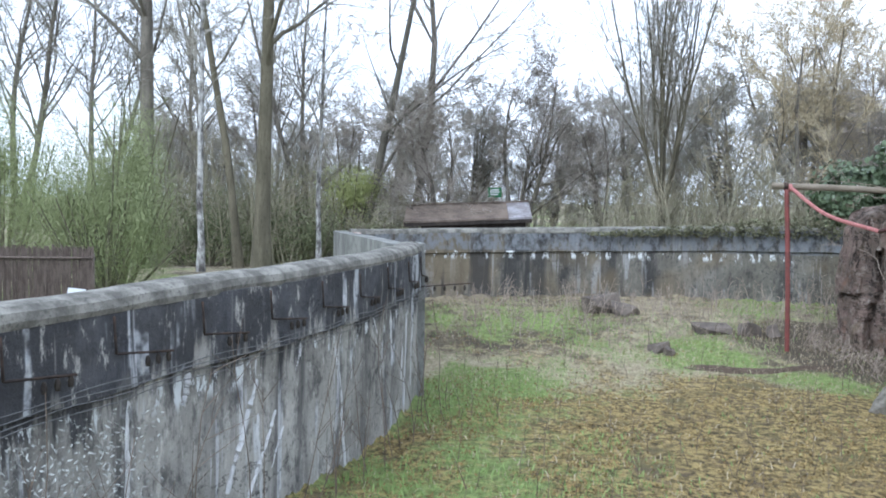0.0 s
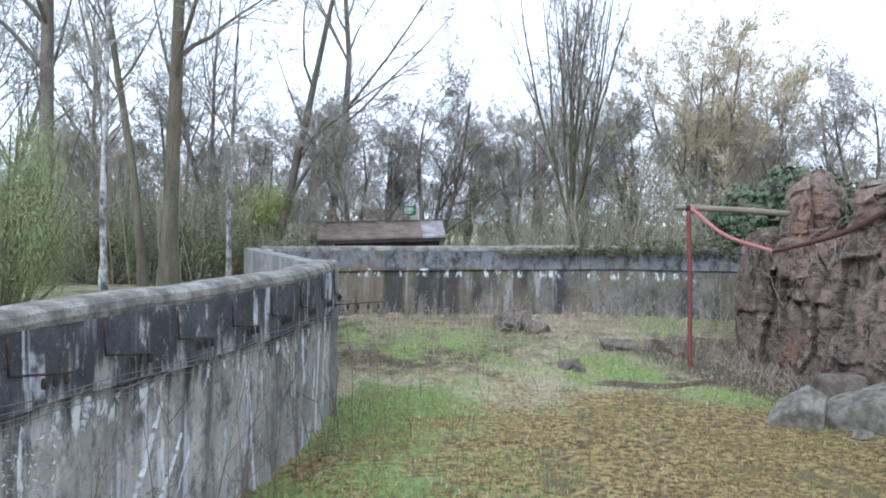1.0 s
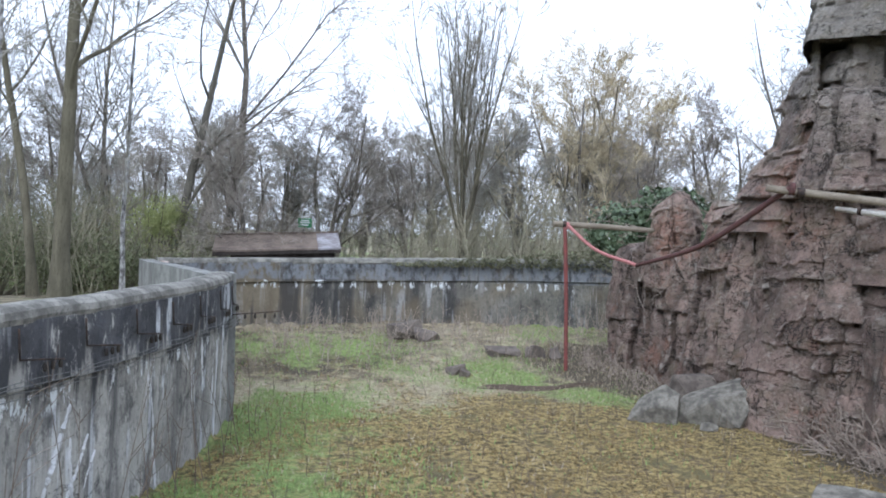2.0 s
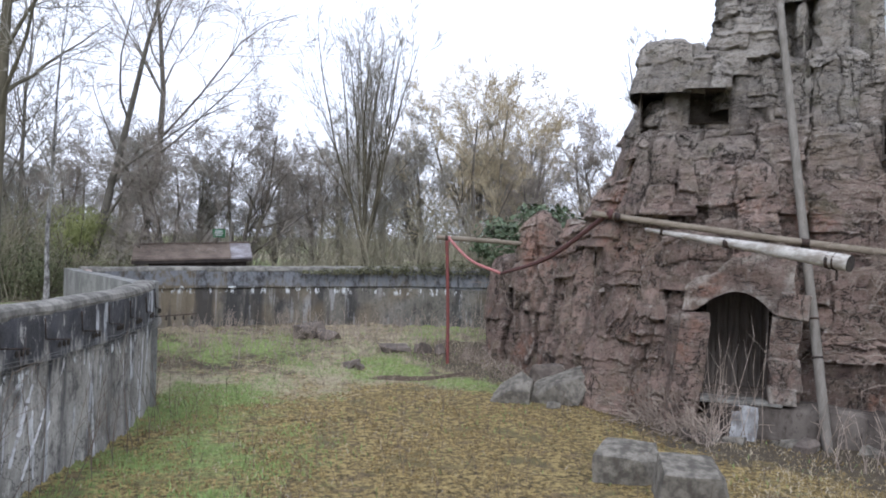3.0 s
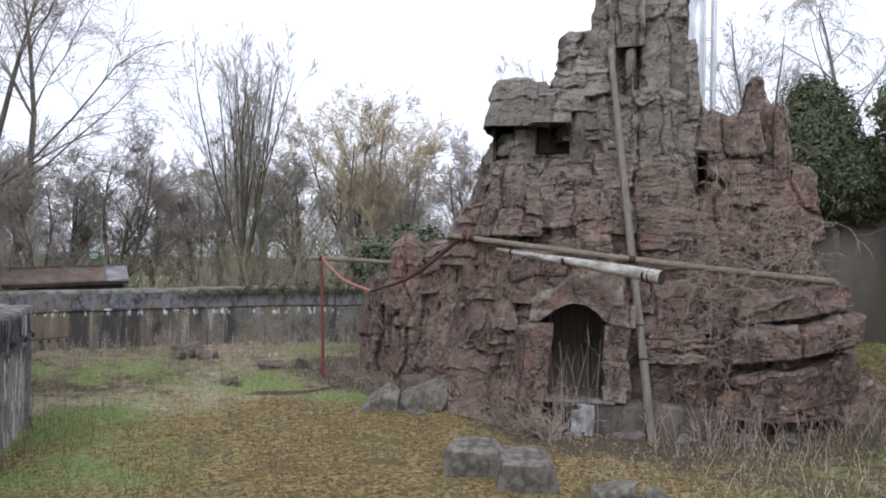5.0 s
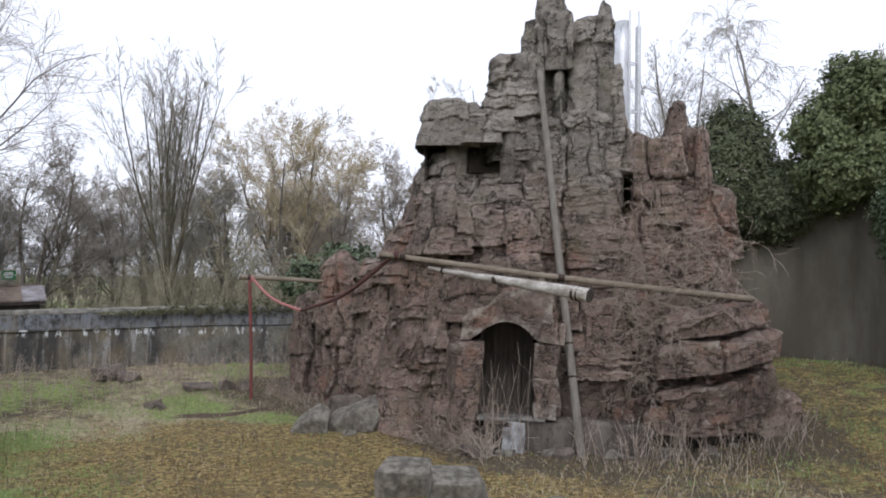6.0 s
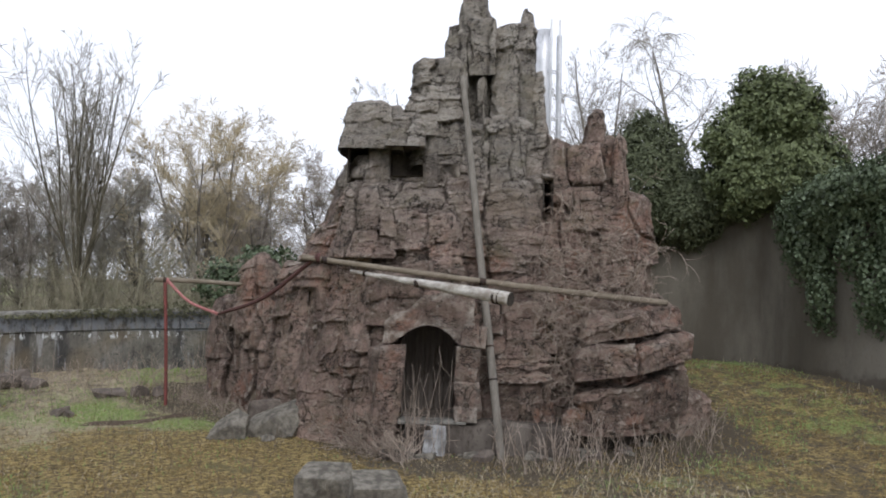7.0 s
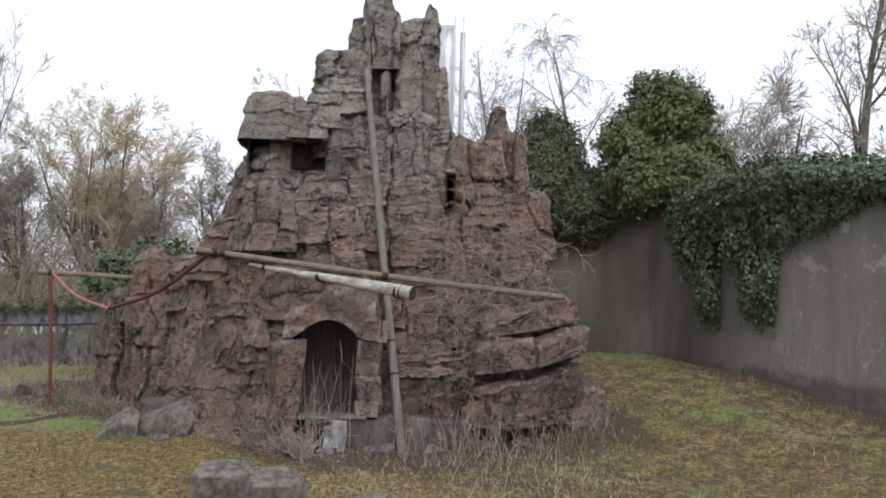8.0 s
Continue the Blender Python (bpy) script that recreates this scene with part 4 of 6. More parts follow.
def sprout(rng, P, R, length, k, t0, angle, ratio, taper=0.6, thin=0.62):
    """k shoots from each branch, between t0 and the tip."""
    b, n, _ = P.shape
    t = rng.uniform(t0, 0.98, (b, k))
    f = t * (n - 1)
    i = np.minimum(f.astype(int), n - 2)
    g = (f - i)[..., None]
    rows = np.arange(b)[:, None]
    base = P[rows, i] * (1 - g) + P[rows, i + 1] * g
    d = P[rows, i + 1] - P[rows, i]
    d /= np.linalg.norm(d, axis=2, keepdims=True)
    x = rng.normal(size=d.shape)
    x -= (x * d).sum(2, keepdims=True) * d
    x /= np.linalg.norm(x, axis=2, keepdims=True)
    a = np.radians(rng.normal(angle, angle * 0.25, (b, k)))[..., None]
    way = np.cos(a) * d + np.sin(a) * x
    ln = length[:, None] * ratio * (1.15 - taper * t) * rng.uniform(0.7, 1.25, (b, k))
    rad = (R[rows, i] * (1 - g[..., 0]) + R[rows, i + 1] * g[..., 0]) * thin
    return base.reshape(-1, 3), way.reshape(-1, 3), ln.ravel(), rad.ravel()


def tree_meshes(seed, height, radius, stems, levels, wood, twig, lean=(0, 0), trunk_wander=0.05, min_r=0.007, sides=9, fine_from=2, bole=0.75, spread=0.16, fork=0.0):
    """Trunk and crown meshes of a bare tree. levels: (shoots, first place, angle, length ratio, wander, lift, steps)."""
    rng = np.random.default_rng(seed)
    n = 12
    base = np.array([[0.0, 0.0, fork - 0.15]] * stems) + np.concatenate([rng.normal(0, radius * 0.5, (stems, 2)) * (stems > 1), np.zeros((stems, 1))], 1)
    way = np.stack([lean[0] + rng.normal(0, spread * (stems > 1), stems), lean[1] + rng.normal(0, spread * (stems > 1), stems), np.ones(stems)], 1)
    if fork:
        i = np.arange(stems)
        out_r = spread * 1.7 * np.sqrt((i + 0.5) / stems)
        way = np.stack([out_r * np.cos(i * 2.4), out_r * np.sin(i * 2.4), np.ones(stems)], 1)
    length = np.full(stems, height) * rng.uniform(0.85, 1.0, stems)
    P = grow(rng, base, way, length, n, trunk_wander, 0.03)
    t = np.linspace(0, 1, n + 1)
    R = radius * (1 - 0.93 * t) ** bole * (1 + 0.5 * np.exp(-t * 28))
    R = np.tile(np.maximum(R, min_r), (stems, 1))
    solid, fine = [tube_arrays(P, R, sides)], []
    if fork:
        z = np.linspace(-0.2, fork + 0.1, 6)
        solid.append(tube_arrays(np.stack([0.03 * np.sin(z * 2), 0 * z, z], 1)[None], np.linspace(0.15, 0.10, 6)[None], sides))
    for lv, (k, t0, angle, ratio, wander, lift, steps) in enumerate(levels):
        base, way, length, rad = sprout(rng, P, R, length, k, t0, angle, ratio, 0.6, 0.45 if lv == 0 else 0.6)
        P = grow(rng, base, way, length, steps, wander, lift)
        tt = np.linspace(0, 1, steps + 1)
        R = np.maximum(rad[:, None] * (1 - 0.8 * tt), min_r * (1 - 0.35 * tt))
        (solid if lv < fine_from - 1 else fine).append(tube_arrays(P, R, 5 if lv < fine_from - 1 else 3))
    v, f = joined(solid[:1] if fine_from < 2 else solid)
    trunk = mesh_of("trunk", v, f, wood, True)
    v, f = joined(fine)
    return trunk, mesh_of("crown", v, f, twig)


def plant(meshes, x, y, z, label, turn=0.0, scale=1.0, group="bare trees behind the wall", name="tree"):
    ob = empty(name, x, y, z, turn)
    ob.scale = (scale, scale, scale)
    put("trunk", meshes[0], ob)
    put("crown", meshes[1], ob)
    return tagged(ob, label, "tree", group)


# upright, spreading, fanned and weeping habits
TALL = [(15, 0.30, 38, 0.34, 0.10, 0.05, 7), (9, 0.2, 40, 0.42, 0.13, 0.03, 5), (6, 0.15, 42, 0.45, 0.16, 0.02, 3), (3, 0.2, 40, 0.5, 0.16, 0.0, 2)]
FAN = [(9, 0.16, 24, 0.36, 0.05, 0.05, 6), (6, 0.2, 30, 0.42, 0.09, 0.03, 4), (4, 0.2, 34, 0.5, 0.12, 0.02, 3)]
BUSHY = [(10, 0.15, 38, 0.55, 0.12, 0.03, 6), (9, 0.15, 42, 0.45, 0.16, 0.02, 4), (7, 0.12, 40, 0.55, 0.15, 0.01, 3), (3, 0.1, 34, 0.75, 0.14, 0.0, 2)]
WEEP = [(14, 0.3, 45, 0.35, 0.12, 0.02, 6), (9, 0.2, 50, 0.5, 0.14, -0.12, 5), (8, 0.1, 40, 0.7, 0.10, -0.30, 5)]
THIN = [(18, 0.25, 40, 0.20, 0.10, 0.04, 5), (7, 0.2, 42, 0.45, 0.14, 0.02, 4), (6, 0.2, 42, 0.5, 0.16, 0.0, 3)]


def outside_z(x, y):
    return float(ground_z(np.array([x]), np.array([y]))[0])


def tree_at(meshes, x, y, label, turn=0.0, scale=1.0, name="tree"):
    return plant(meshes, x, y, outside_z(x, y), label, turn, scale, name=name)


tree_at(tree_meshes(1, 15, 0.19, 1, TALL, M_BARK, M_TWIG, trunk_wander=0.015), -7.1, 22.9, "tall straight bare tree with grey-brown trunk", 20)
tree_at(tree_meshes(2, 14, 0.175, 1, TALL, M_BARK_GREEN, M_TWIG, trunk_wander=0.02), -4.1, 21.6, "thick-trunked bare tree with greenish bark", 50)
tree_at(tree_meshes(3, 13, 0.10, 1, TALL, M_BARK_GREEN, M_TWIG, lean=(-0.05, 0)), -4.75, 22.2, "slim bare tree beside a thicker trunk", 10)
tree_at(tree_meshes(4, 9.5, 0.066, 1, THIN, M_BIRCH, M_TWIG, lean=(0.04, 0), fine_from=1), -4.75, 19.6, "young birch with peeling white bark", 0, name="birch")
tree_at(tree_meshes(5, 9.0, 0.062, 1, THIN, M_BIRCH, M_TWIG, trunk_wander=0.03, fine_from=1), -3.15, 23.2, "slender birch with white trunk", 90, name="birch")
tree_at(tree_meshes(6, 11.5, 0.15, 1, BUSHY, M_BARK_DARK, M_TWIG_MAUVE, lean=(0.24, 0)), -2.9, 27.5, "leaning bare tree with forked dark limbs", 0)
tree_at(tree_meshes(7, 12.5, 0.15, 1, BUSHY, M_BARK, M_TWIG_MAUVE, lean=(0.22, 0)), -1.4, 29.0, "leaning bare tree with long grey limbs", 0)
tree_at(tree_meshes(8, 7.4, 0.042, 13, FAN, M_BARK_GREEN, M_TWIG, trunk_wander=0.035, spread=0.17, bole=0.6, fork=1.5), 5.5, 25.9, "bare tree with a fan of upright stems", 0)
willow = tree_meshes(9, 7.2, 0.11, 4, BUSHY, M_BARK, M_TWIG_WARM)
tree_at(willow, 10.6, 28.6, "bare tree with ochre-coloured twigs", 0)
tree_at(willow, 12.6, 30.6, "bare tree with ochre-coloured twigs", 130, 0.95)
scrub = tree_meshes(10, 6.2, 0.10, 4, BUSHY, M_BARK_DARK, M_TWIG)
scrub_b = tree_meshes(11, 7.0, 0.11, 3, BUSHY, M_BARK, M_TWIG_MAUVE)
rng = np.random.default_rng(5)
for k in range(22):
    az = -19 + k * 2.5 + rng.uniform(-0.6, 0.6)
    r = rng.uniform(27.0, 37.0) if az > -4 else rng.uniform(29, 36)
    x, y = r * math.sin(radians(az)), r * math.cos(radians(az))
    if az > 16 and k % 3 == 0:
        continue
    tree_at((scrub, scrub_b)[k % 2], x, y, "bare multi-stemmed tree in the far thicket", rng.uniform(0, 360), rng.uniform(0.65, 0.98))
airy = tree_meshes(14, 9.5, 0.09, 2, TALL, M_BARK, M_TWIG, min_r=0.005)
for az, r, k, sc in ((-24, 26, 0, 1.0), (-20.5, 25, 1, 0.9), (-15.5, 31, 0, 1.1), (-9, 33, 1, 1.15)):
    tree_at((airy, airy)[k], r * math.sin(radians(az)), r * math.cos(radians(az)), "bare slender tree with a fine twiggy crown", az * 17, sc)
right_tree = tree_meshes(12, 10.5, 0.17, 1, TALL, M_BARK_DARK, M_TWIG_MAUVE, lean=(0.04, -0.05), trunk_wander=0.05)
tree_at(right_tree, 25.2, 8.9, "dark bare tree behind the tall wall", 40, 1.3)
tree_at(right_tree, 27.5, 7.6, "dark bare tree behind the tall wall", 170, 1.2)
tree_at(scrub_b, 27.3, 12.8, "mauve-twigged bare tree behind the ivy", 30, 1.3)
tree_at(scrub_b, 28.5, 15.0, "mauve-twigged bare tree behind the ivy", 200, 1.3)
weeping = tree_meshes(13, 16.0, 0.20, 1, WEEP, M_BARK, M_TWIG, min_r=0.010)
tree_at(weeping, 28.5, 20.8, "weeping birch with hanging twigs", 0, 0.95)
tree_at(weeping, 31.0, 18.4, "weeping birch with hanging twigs", 90, 0.72)
tree_at(airy, 23.3, 22.0, "bare tree rising behind the rock", 0, 1.34)
tree_at(airy, 18.0, 26.6, "bare tree rising behind the rock", 120, 1.12)


# ---- leaves ----
def leaves(centres, normals, size, seed, long=1.6, droop=0.3):
    """Folded diamond leaves."""
    rng = np.random.default_rng(seed)
    n = len(centres)
    nn = normals + rng.normal(0, 0.45, (n, 3))
    nn /= np.linalg.norm(nn, axis=1, keepdims=True)
    a = rng.normal(size=(n, 3)) + np.array([0, 0, -droop * 3])
    a -= (a * nn).sum(1, keepdims=True) * nn
    a /= np.linalg.norm(a, axis=1, keepdims=True) + 1e-9
    b = np.cross(nn, a)
    s = (size * rng.uniform(0.6, 1.3, n))[:, None]
    V = np.stack([centres - a * s * long * 0.5, centres + b * s * 0.5 + nn * s * 0.16, centres + a * s * long * 0.5, centres - b * s * 0.5 + nn * s * 0.16], 1)
    k = np.arange(n)[:, None] * 4
    return V.reshape(-1, 3), np.concatenate([k + [0, 1, 2], k + [0, 2, 3]], 0).reshape(-1, 3)


def blob_cloud(rng, n, blobs, depth=0.18, clump=0.8):
    """Places and outward ways on the skin of several lumps, gathered in clumps."""
    C, Nn = [], []
    area = np.array([a * b + b * c + a * c for _, _, _, a, b, c in blobs])
    pick = rng.choice(len(blobs), n, p=area / area.sum())
    B = np.array(blobs)[pick]
    d = rng.normal(size=(n, 3))
    d /= np.linalg.norm(d, axis=1, keepdims=True)
    lump = 1 + clump * 0.5 * fbm(d[:, 0] * 4 + B[:, 0], d[:, 1] * 4 + B[:, 1], d[:, 2] * 4 + B[:, 2], 4, 3)
    spray = 0.10 * np.maximum(0, fbm(d[:, 0] * 11 + B[:, 1], d[:, 1] * 11 + B[:, 2], d[:, 2] * 11, 2, 5) - 0.05) * 2.5
    r = lump * (1 - depth * rng.random(n) ** 1.5) + spray * rng.random(n)
    return B[:, :3] + d * B[:, 3:] * r[:, None], d


def shrub(name, blobs, n, size, material, label, category, seed, long=1.6, droop=0.3, stems=0, depth=0.25, clump=0.8):
    rng = np.random.default_rng(seed)
    x, y = blobs[0][0], blobs[0][1]
    z = outside_z(x, y)
    ob = empty(name, x, y, z)
    local = [(b[0] - x, b[1] - y, b[2] - z, *b[3:]) for b in blobs]
    c, d = blob_cloud(rng, n, local, depth, clump)
    v, f = leaves(c, d, size, seed, long, droop)
    if stems:
        put("foliage", mesh_of("foliage", v, f, material), ob)
        behind = c[wall_side(c[:, 0] + x, c[:, 1] + y) > 0.6]
        tips = behind[rng.choice(len(behind), stems)]
        foot = np.concatenate([tips[:, :2] * 0.25, np.full((stems, 1), -0.1)], 1)
        s = np.linspace(0, 1, 6)[None, :, None]
        P = foot[:, None] * (1 - s) + tips[:, None] * s
        v, f = tube_arrays(P, np.tile(np.linspace(0.03, 0.008, 6), (stems, 1)), 4)
        tagged(put("stem", mesh_of("stem", v, f, M_BARK_GREEN), ob), kind="stuff")
    else:
        high = c[:, 2] > np.quantile(c[:, 2], 0.5)
        for part_name, mask in (("top_growth", high), ("trailing_growth", ~high)):
            v, f = leaves(c[mask], d[mask], size, seed, long, droop)
            put(part_name, mesh_of(part_name, v, f, material), ob)
    return tagged(ob, label, category)


shrub("evergreen_tree", [(19.3, 15.7, 6.2, 1.3, 1.3, 2.2), (19.9, 14.5, 5.4, 1.3, 1.3, 1.2), (20.2, 13.6, 5.8, 1.2, 1.2, 1.0)], 60000, 0.066, M_DOME, "dark domed evergreen bulging over the wall", "shrub", 31, depth=0.35, stems=10, clump=0.18)
shrub("evergreen_tree", [(20.3, 12.2, 6.7, 1.4, 1.4, 1.3), (20.1, 12.3, 8.4, 0.8, 0.8, 0.7), (20.0, 11.6, 7.9, 0.9, 0.9, 0.8), (19.6, 12.8, 7.2, 0.9, 0.9, 0.8), (20.8, 11.3, 6.3, 0.9, 0.9, 0.9), (19.5, 12.3, 5.9, 0.9, 1.1, 0.7)], 56000, 0.084, M_EVERGREEN,
      "large ivy-clad evergreen tree above the wall", "tree", 32, depth=0.3, stems=20)
shrub("ivy", [(18.9, 10.1, 5.2, 0.45, 0.7, 0.6), (18.7, 9.2, 5.45, 0.55, 0.9, 0.65), (18.5, 8.2, 5.55, 0.6, 1.0, 0.6), (18.3, 7.1, 5.55, 0.6, 1.0, 0.5), (18.1, 6.0, 5.45, 0.6, 1.0, 0.45), (17.9, 5.0, 5.35, 0.6, 1.0, 0.42),
              (19.25, 10.9, 4.9, 0.35, 0.55, 0.8), (19.10, 10.55, 4.3, 0.28, 0.55, 0.85), (19.05, 10.15, 3.2, 0.20, 0.32, 1.0), (18.75, 9.1, 4.5, 0.28, 0.6, 0.85), (18.68, 8.75, 3.3, 0.20, 0.40, 1.0),
              (18.62, 8.35, 3.5, 0.18, 0.22, 1.15), (18.45, 8.0, 4.7, 0.25, 0.6, 0.6), (18.3, 7.2, 4.9, 0.25, 0.65, 0.5), (18.2, 6.5, 5.0, 0.25, 0.6, 0.35), (18.9, 9.8, 5.0, 0.3, 0.6, 0.8)],
      38000, 0.085, M_IVY, "glossy dark ivy hanging over the tall wall", "ivy", 33, 1.2, 0.5)
shrub("bamboo", [(-5.2, 16.6, 2.6, 0.8, 0.7, 1.5), (-4.6, 16.4, 2.3, 0.6, 0.6, 1.2), (-5.9, 16.8, 2.5, 0.7, 0.6, 1.1), (-4.9, 17.0, 3.2, 0.5, 0.5, 1.2)], 80000, 0.0085, M_BAMBOO, "clump of pale green bamboo behind the wall", "bamboo", 34, 6.0, 0.7, stems=80, depth=1.0)
shrub("shrub", [(-8.0, 18.6, 3.2, 0.9, 0.9, 1.6), (-7.2, 18.2, 2.6, 0.7, 0.7, 1.1)], 42000, 0.012, M_BAMBOO, "leafy green shrub behind the reed screen", "shrub", 35, 4.0, 0.5, stems=30, depth=1.0)
shrub("shrub", [(-3.1, 27.4, 2.8, 0.9, 0.7, 0.9), (-2.6, 27.6, 3.1, 0.6, 0.6, 0.6)], 11000, 0.026, M_SPRING, "yellow-green shrub among bare trees", "shrub", 36, 2.4, 0.3, stems=30, depth=1.0)
shrub("ivy", [(9.0, 22.6, 2.9, 0.9, 0.4, 0.7), (9.9, 22.1, 3.3, 0.8, 0.5, 0.8), (10.6, 21.7, 3.0, 0.7, 0.5, 0.7)], 7000, 0.11, M_IVY, "dark ivy heaped on the far wall", "ivy", 37, 1.2, 0.4)
shrub("ivy", [(3.5 + 0.55 * k, 23.15 - 0.035 * k * k * 0.3, 2.02 + 0.03 * k, 0.42, 0.12, 0.05 + 0.022 * k) for k in range(10)], 2600, 0.055, M_OLDIVY, "low ivy creeping along the far wall's top", "ivy", 38, 1.2, 0.5)
for x, y, w, h, n in ((-6.3, 24.5, 1.5, 1.3, 5000), (-4.9, 26.5, 1.3, 1.6, 4500), (-3.6, 24.6, 0.9, 1.0, 3000), (-7.9, 22.0, 1.2, 1.2, 4500), (-1.9, 25.2, 0.7, 0.8, 2200), (-9.5, 25.5, 1.8, 1.5, 4500), (8.2, 25.5, 1.1, 0.9, 2600), (11.5, 25.6, 1.4, 1.3, 3600)):
    shrub("shrub", [(x, y, 1.15 + h * 0.6, w, w * 0.7, h), (x + w * 0.7, y + 0.4, 1.15 + h * 0.4, w * 0.6, w * 0.5, h * 0.7)], n * 2, 0.030, M_OLIVE, "dull olive undergrowth shrub among bare trees", "shrub", int(x * 10 + 200), 2.4, 0.3, stems=24, depth=1.0)


# ---- undergrowth behind the walls ----
def thicket(seed, count, az0, az1, r0, r1, h0, h1, material, name, label):
    """Upright stems with side twigs, past counting."""
    rng = np.random.default_rng(seed)
    az, r = np.radians(rng.uniform(az0, az1, count)), rng.uniform(r0, r1, count)
    x, y = r * np.sin(az), r * np.cos(az)
    keep = (wall_side(x, y) > 0.7) & ~((np.abs(x - 0.45) < 2.3) & (y < 27.8))
    x, y = x[keep], y[keep]
    base = np.stack([x, y, ground_z(x, y) - 0.05], 1)
    n = len(x)
    length = rng.uniform(h0, h1, n) * (0.75 + 0.35 * fbm(x * 0.7, y * 0.7, 0 * x, 2, seed))
    way = np.concatenate([rng.normal(0, 0.16, (n, 2)), np.ones((n, 1))], 1)
    P = grow(rng, base, way, length, 5, 0.10, 0.02)
    R = np.tile(np.linspace(0.018, 0.007, 6), (n, 1))
    pieces = [tube_arrays(P, R, 3)]
    b2, w2, l2, r2 = sprout(rng, P, R, length, 7, 0.15, 35, 0.35)
    P2 = grow(rng, b2, w2, l2, 3, 0.16, 0.03)
    R2 = np.tile(np.linspace(0.008, 0.005, 4), (len(P2), 1))
    pieces.append(tube_arrays(P2, R2, 3))
    b3, w3, l3, r3 = sprout(rng, P2, R2, l2, 2, 0.2, 38, 0.6)
    P3 = grow(rng, b3, w3, l3, 2, 0.16, 0.0)
    pieces.append(tube_arrays(P3, np.full((len(P3), 3), 0.005), 3))
    v, f = joined(pieces)
    return tagged(put(name, mesh_of(name, v, f, material)), label, "undergrowth", kind="stuff")


thicket(51, 1150, -22, 36, 24.5, 31, 1.6, 3.9, M_THICKET, "undergrowth", "dense brown leafless undergrowth beyond the far wall")
thicket(52, 460, -22, 36, 30, 40, 2.6, 5.0, M_TWIG, "far_thicket", "grey leafless thicket far behind the wall")


# ---- doorway and plinth of the rock ----
def lintel():
    """A slab over the doorway, cut to an arch below."""
    bm = bmesh.new()
    n = 13
    cols = []
    for k in range(n):
        t = k / (n - 1)
        u = -0.74 + 1.0 * t
        low = 2.0 + 0.37 * math.sin(math.pi * min(1, max(0, 0.08 + 0.84 * t))) ** 0.8 - 0.06 * t
        cols.append((u, low))
    cols = [(-1.08, 2.0), (-0.9, 1.99), *cols, (0.45, 1.93), (0.62, 1.95)]
    front, rear = [], []
    for k, (u, low) in enumerate(cols):
        top = 2.72 + 0.30 * math.sin(u * 2.3 + 1.2) + 0.05 * math.sin(u * 13)
        jut = 0.05 * math.sin(u * 5) + 0.03 * math.sin(u * 17)
        zs = [low, low + (top - low) * 0.33, low + (top - low) * 0.66, top]
        front.append([bm.verts.new((u + 0.02 * math.sin(9 * z), 0.09 + 0.6 * jut + 0.10 * (z - 2.3) + 0.03 * math.sin(11 * z + 3 * u), z)) for z in zs])
        rear.append([bm.verts.new((u, 0.55, z)) for z in zs])
    for k in range(len(cols) - 1):
        for j in range(3):
            bm.faces.new((front[k][j], front[k + 1][j], front[k + 1][j + 1], front[k][j + 1]))
            bm.faces.new((rear[k][j], rear[k][j + 1], rear[k + 1][j + 1], rear[k + 1][j]))
        bm.faces.new((front[k][0], rear[k][0], rear[k + 1][0], front[k + 1][0]))
        bm.faces.new((front[k][3], front[k + 1][3], rear[k + 1][3], rear[k][3]))
    for k in (0, len(cols) - 1):
        for j in range(3):
            bm.faces.new((front[k][j], front[k][j + 1], rear[k][j + 1], rear[k][j]))
    bmesh.ops.recalc_face_normals(bm, faces=bm.faces)
    ob = part("lintel", bm, M_ROCK, rock, "red-brown slab arched over the doorway")
    tint(ob.data, 0.22)


lintel()
for u, z, w, size, turn, seed, v in ((-1.0, 0.98, 0.10, (0.54, 0.6, 2.05), (3, 6, 8), 61, 0.65), (-1.12, 1.5, 0.25, (0.45, 0.5, 0.9), (0, -3, 20), 65, 0.5), (0.52, 1.62, 0.22, (0.50, 0.5, 0.75), (3, 2, -8), 62, 0.35), (0.50, 1.02, 0.20, (0.52, 0.5, 0.60), (0, -4, 6), 66, 0.6), (0.62, 2.15, 0.14, (0.5, 0.4, 0.42), (0, 6, 3), 63, 0.9), (0.47, 0.70, 0.12, (0.45, 0.4, 0.3), (0, 0, 5), 64, 0.5)):
    bm = angular(size, seed, 0.2)
    bmesh.ops.transform(bm, matrix=pose(u, w, z, *turn), verts=bm.verts)
    tint(part("jamb_stone", bm, M_ROCK, rock).data, v)
part("plinth", box((3.1, 0.9, 0.75), (0.85, 0.36, 0.16), (0, 0, 3), 0.03, 0.14, 9, 3), M_PLINTH, rock, "dark stained concrete plinth")
part("plinth", box((2.9, 0.9, 0.72), (3.75, 1.45, 0.16), (0, 0, 33), 0.03, 0.14, 9, 4), M_PLINTH, rock, "dark stained concrete plinth")
part("door_sill", box((1.25, 0.5, 0.05), (-0.15, 0.10, 0.572), (0, 0, 2), 0.012, 0.015, 3, 5), M_COPE, rock, "pale concrete sill of the doorway")
part("paint_patch", box((0.40, 0.02, 0.54), (-0.08, -0.205, 0.27), (0, 2, 3), 0.004, 0.030, 6, 6), M_WASH, rock, "flaking white paint below the sill")
for k in range(5):
    part("door_board", box((0.185, 0.03, 1.85), (-0.62 + 0.195 * k, 1.75 - 0.02 * (k % 2), 1.45), (0, 0, 0), 0.006), M_DOORWOOD, rock)
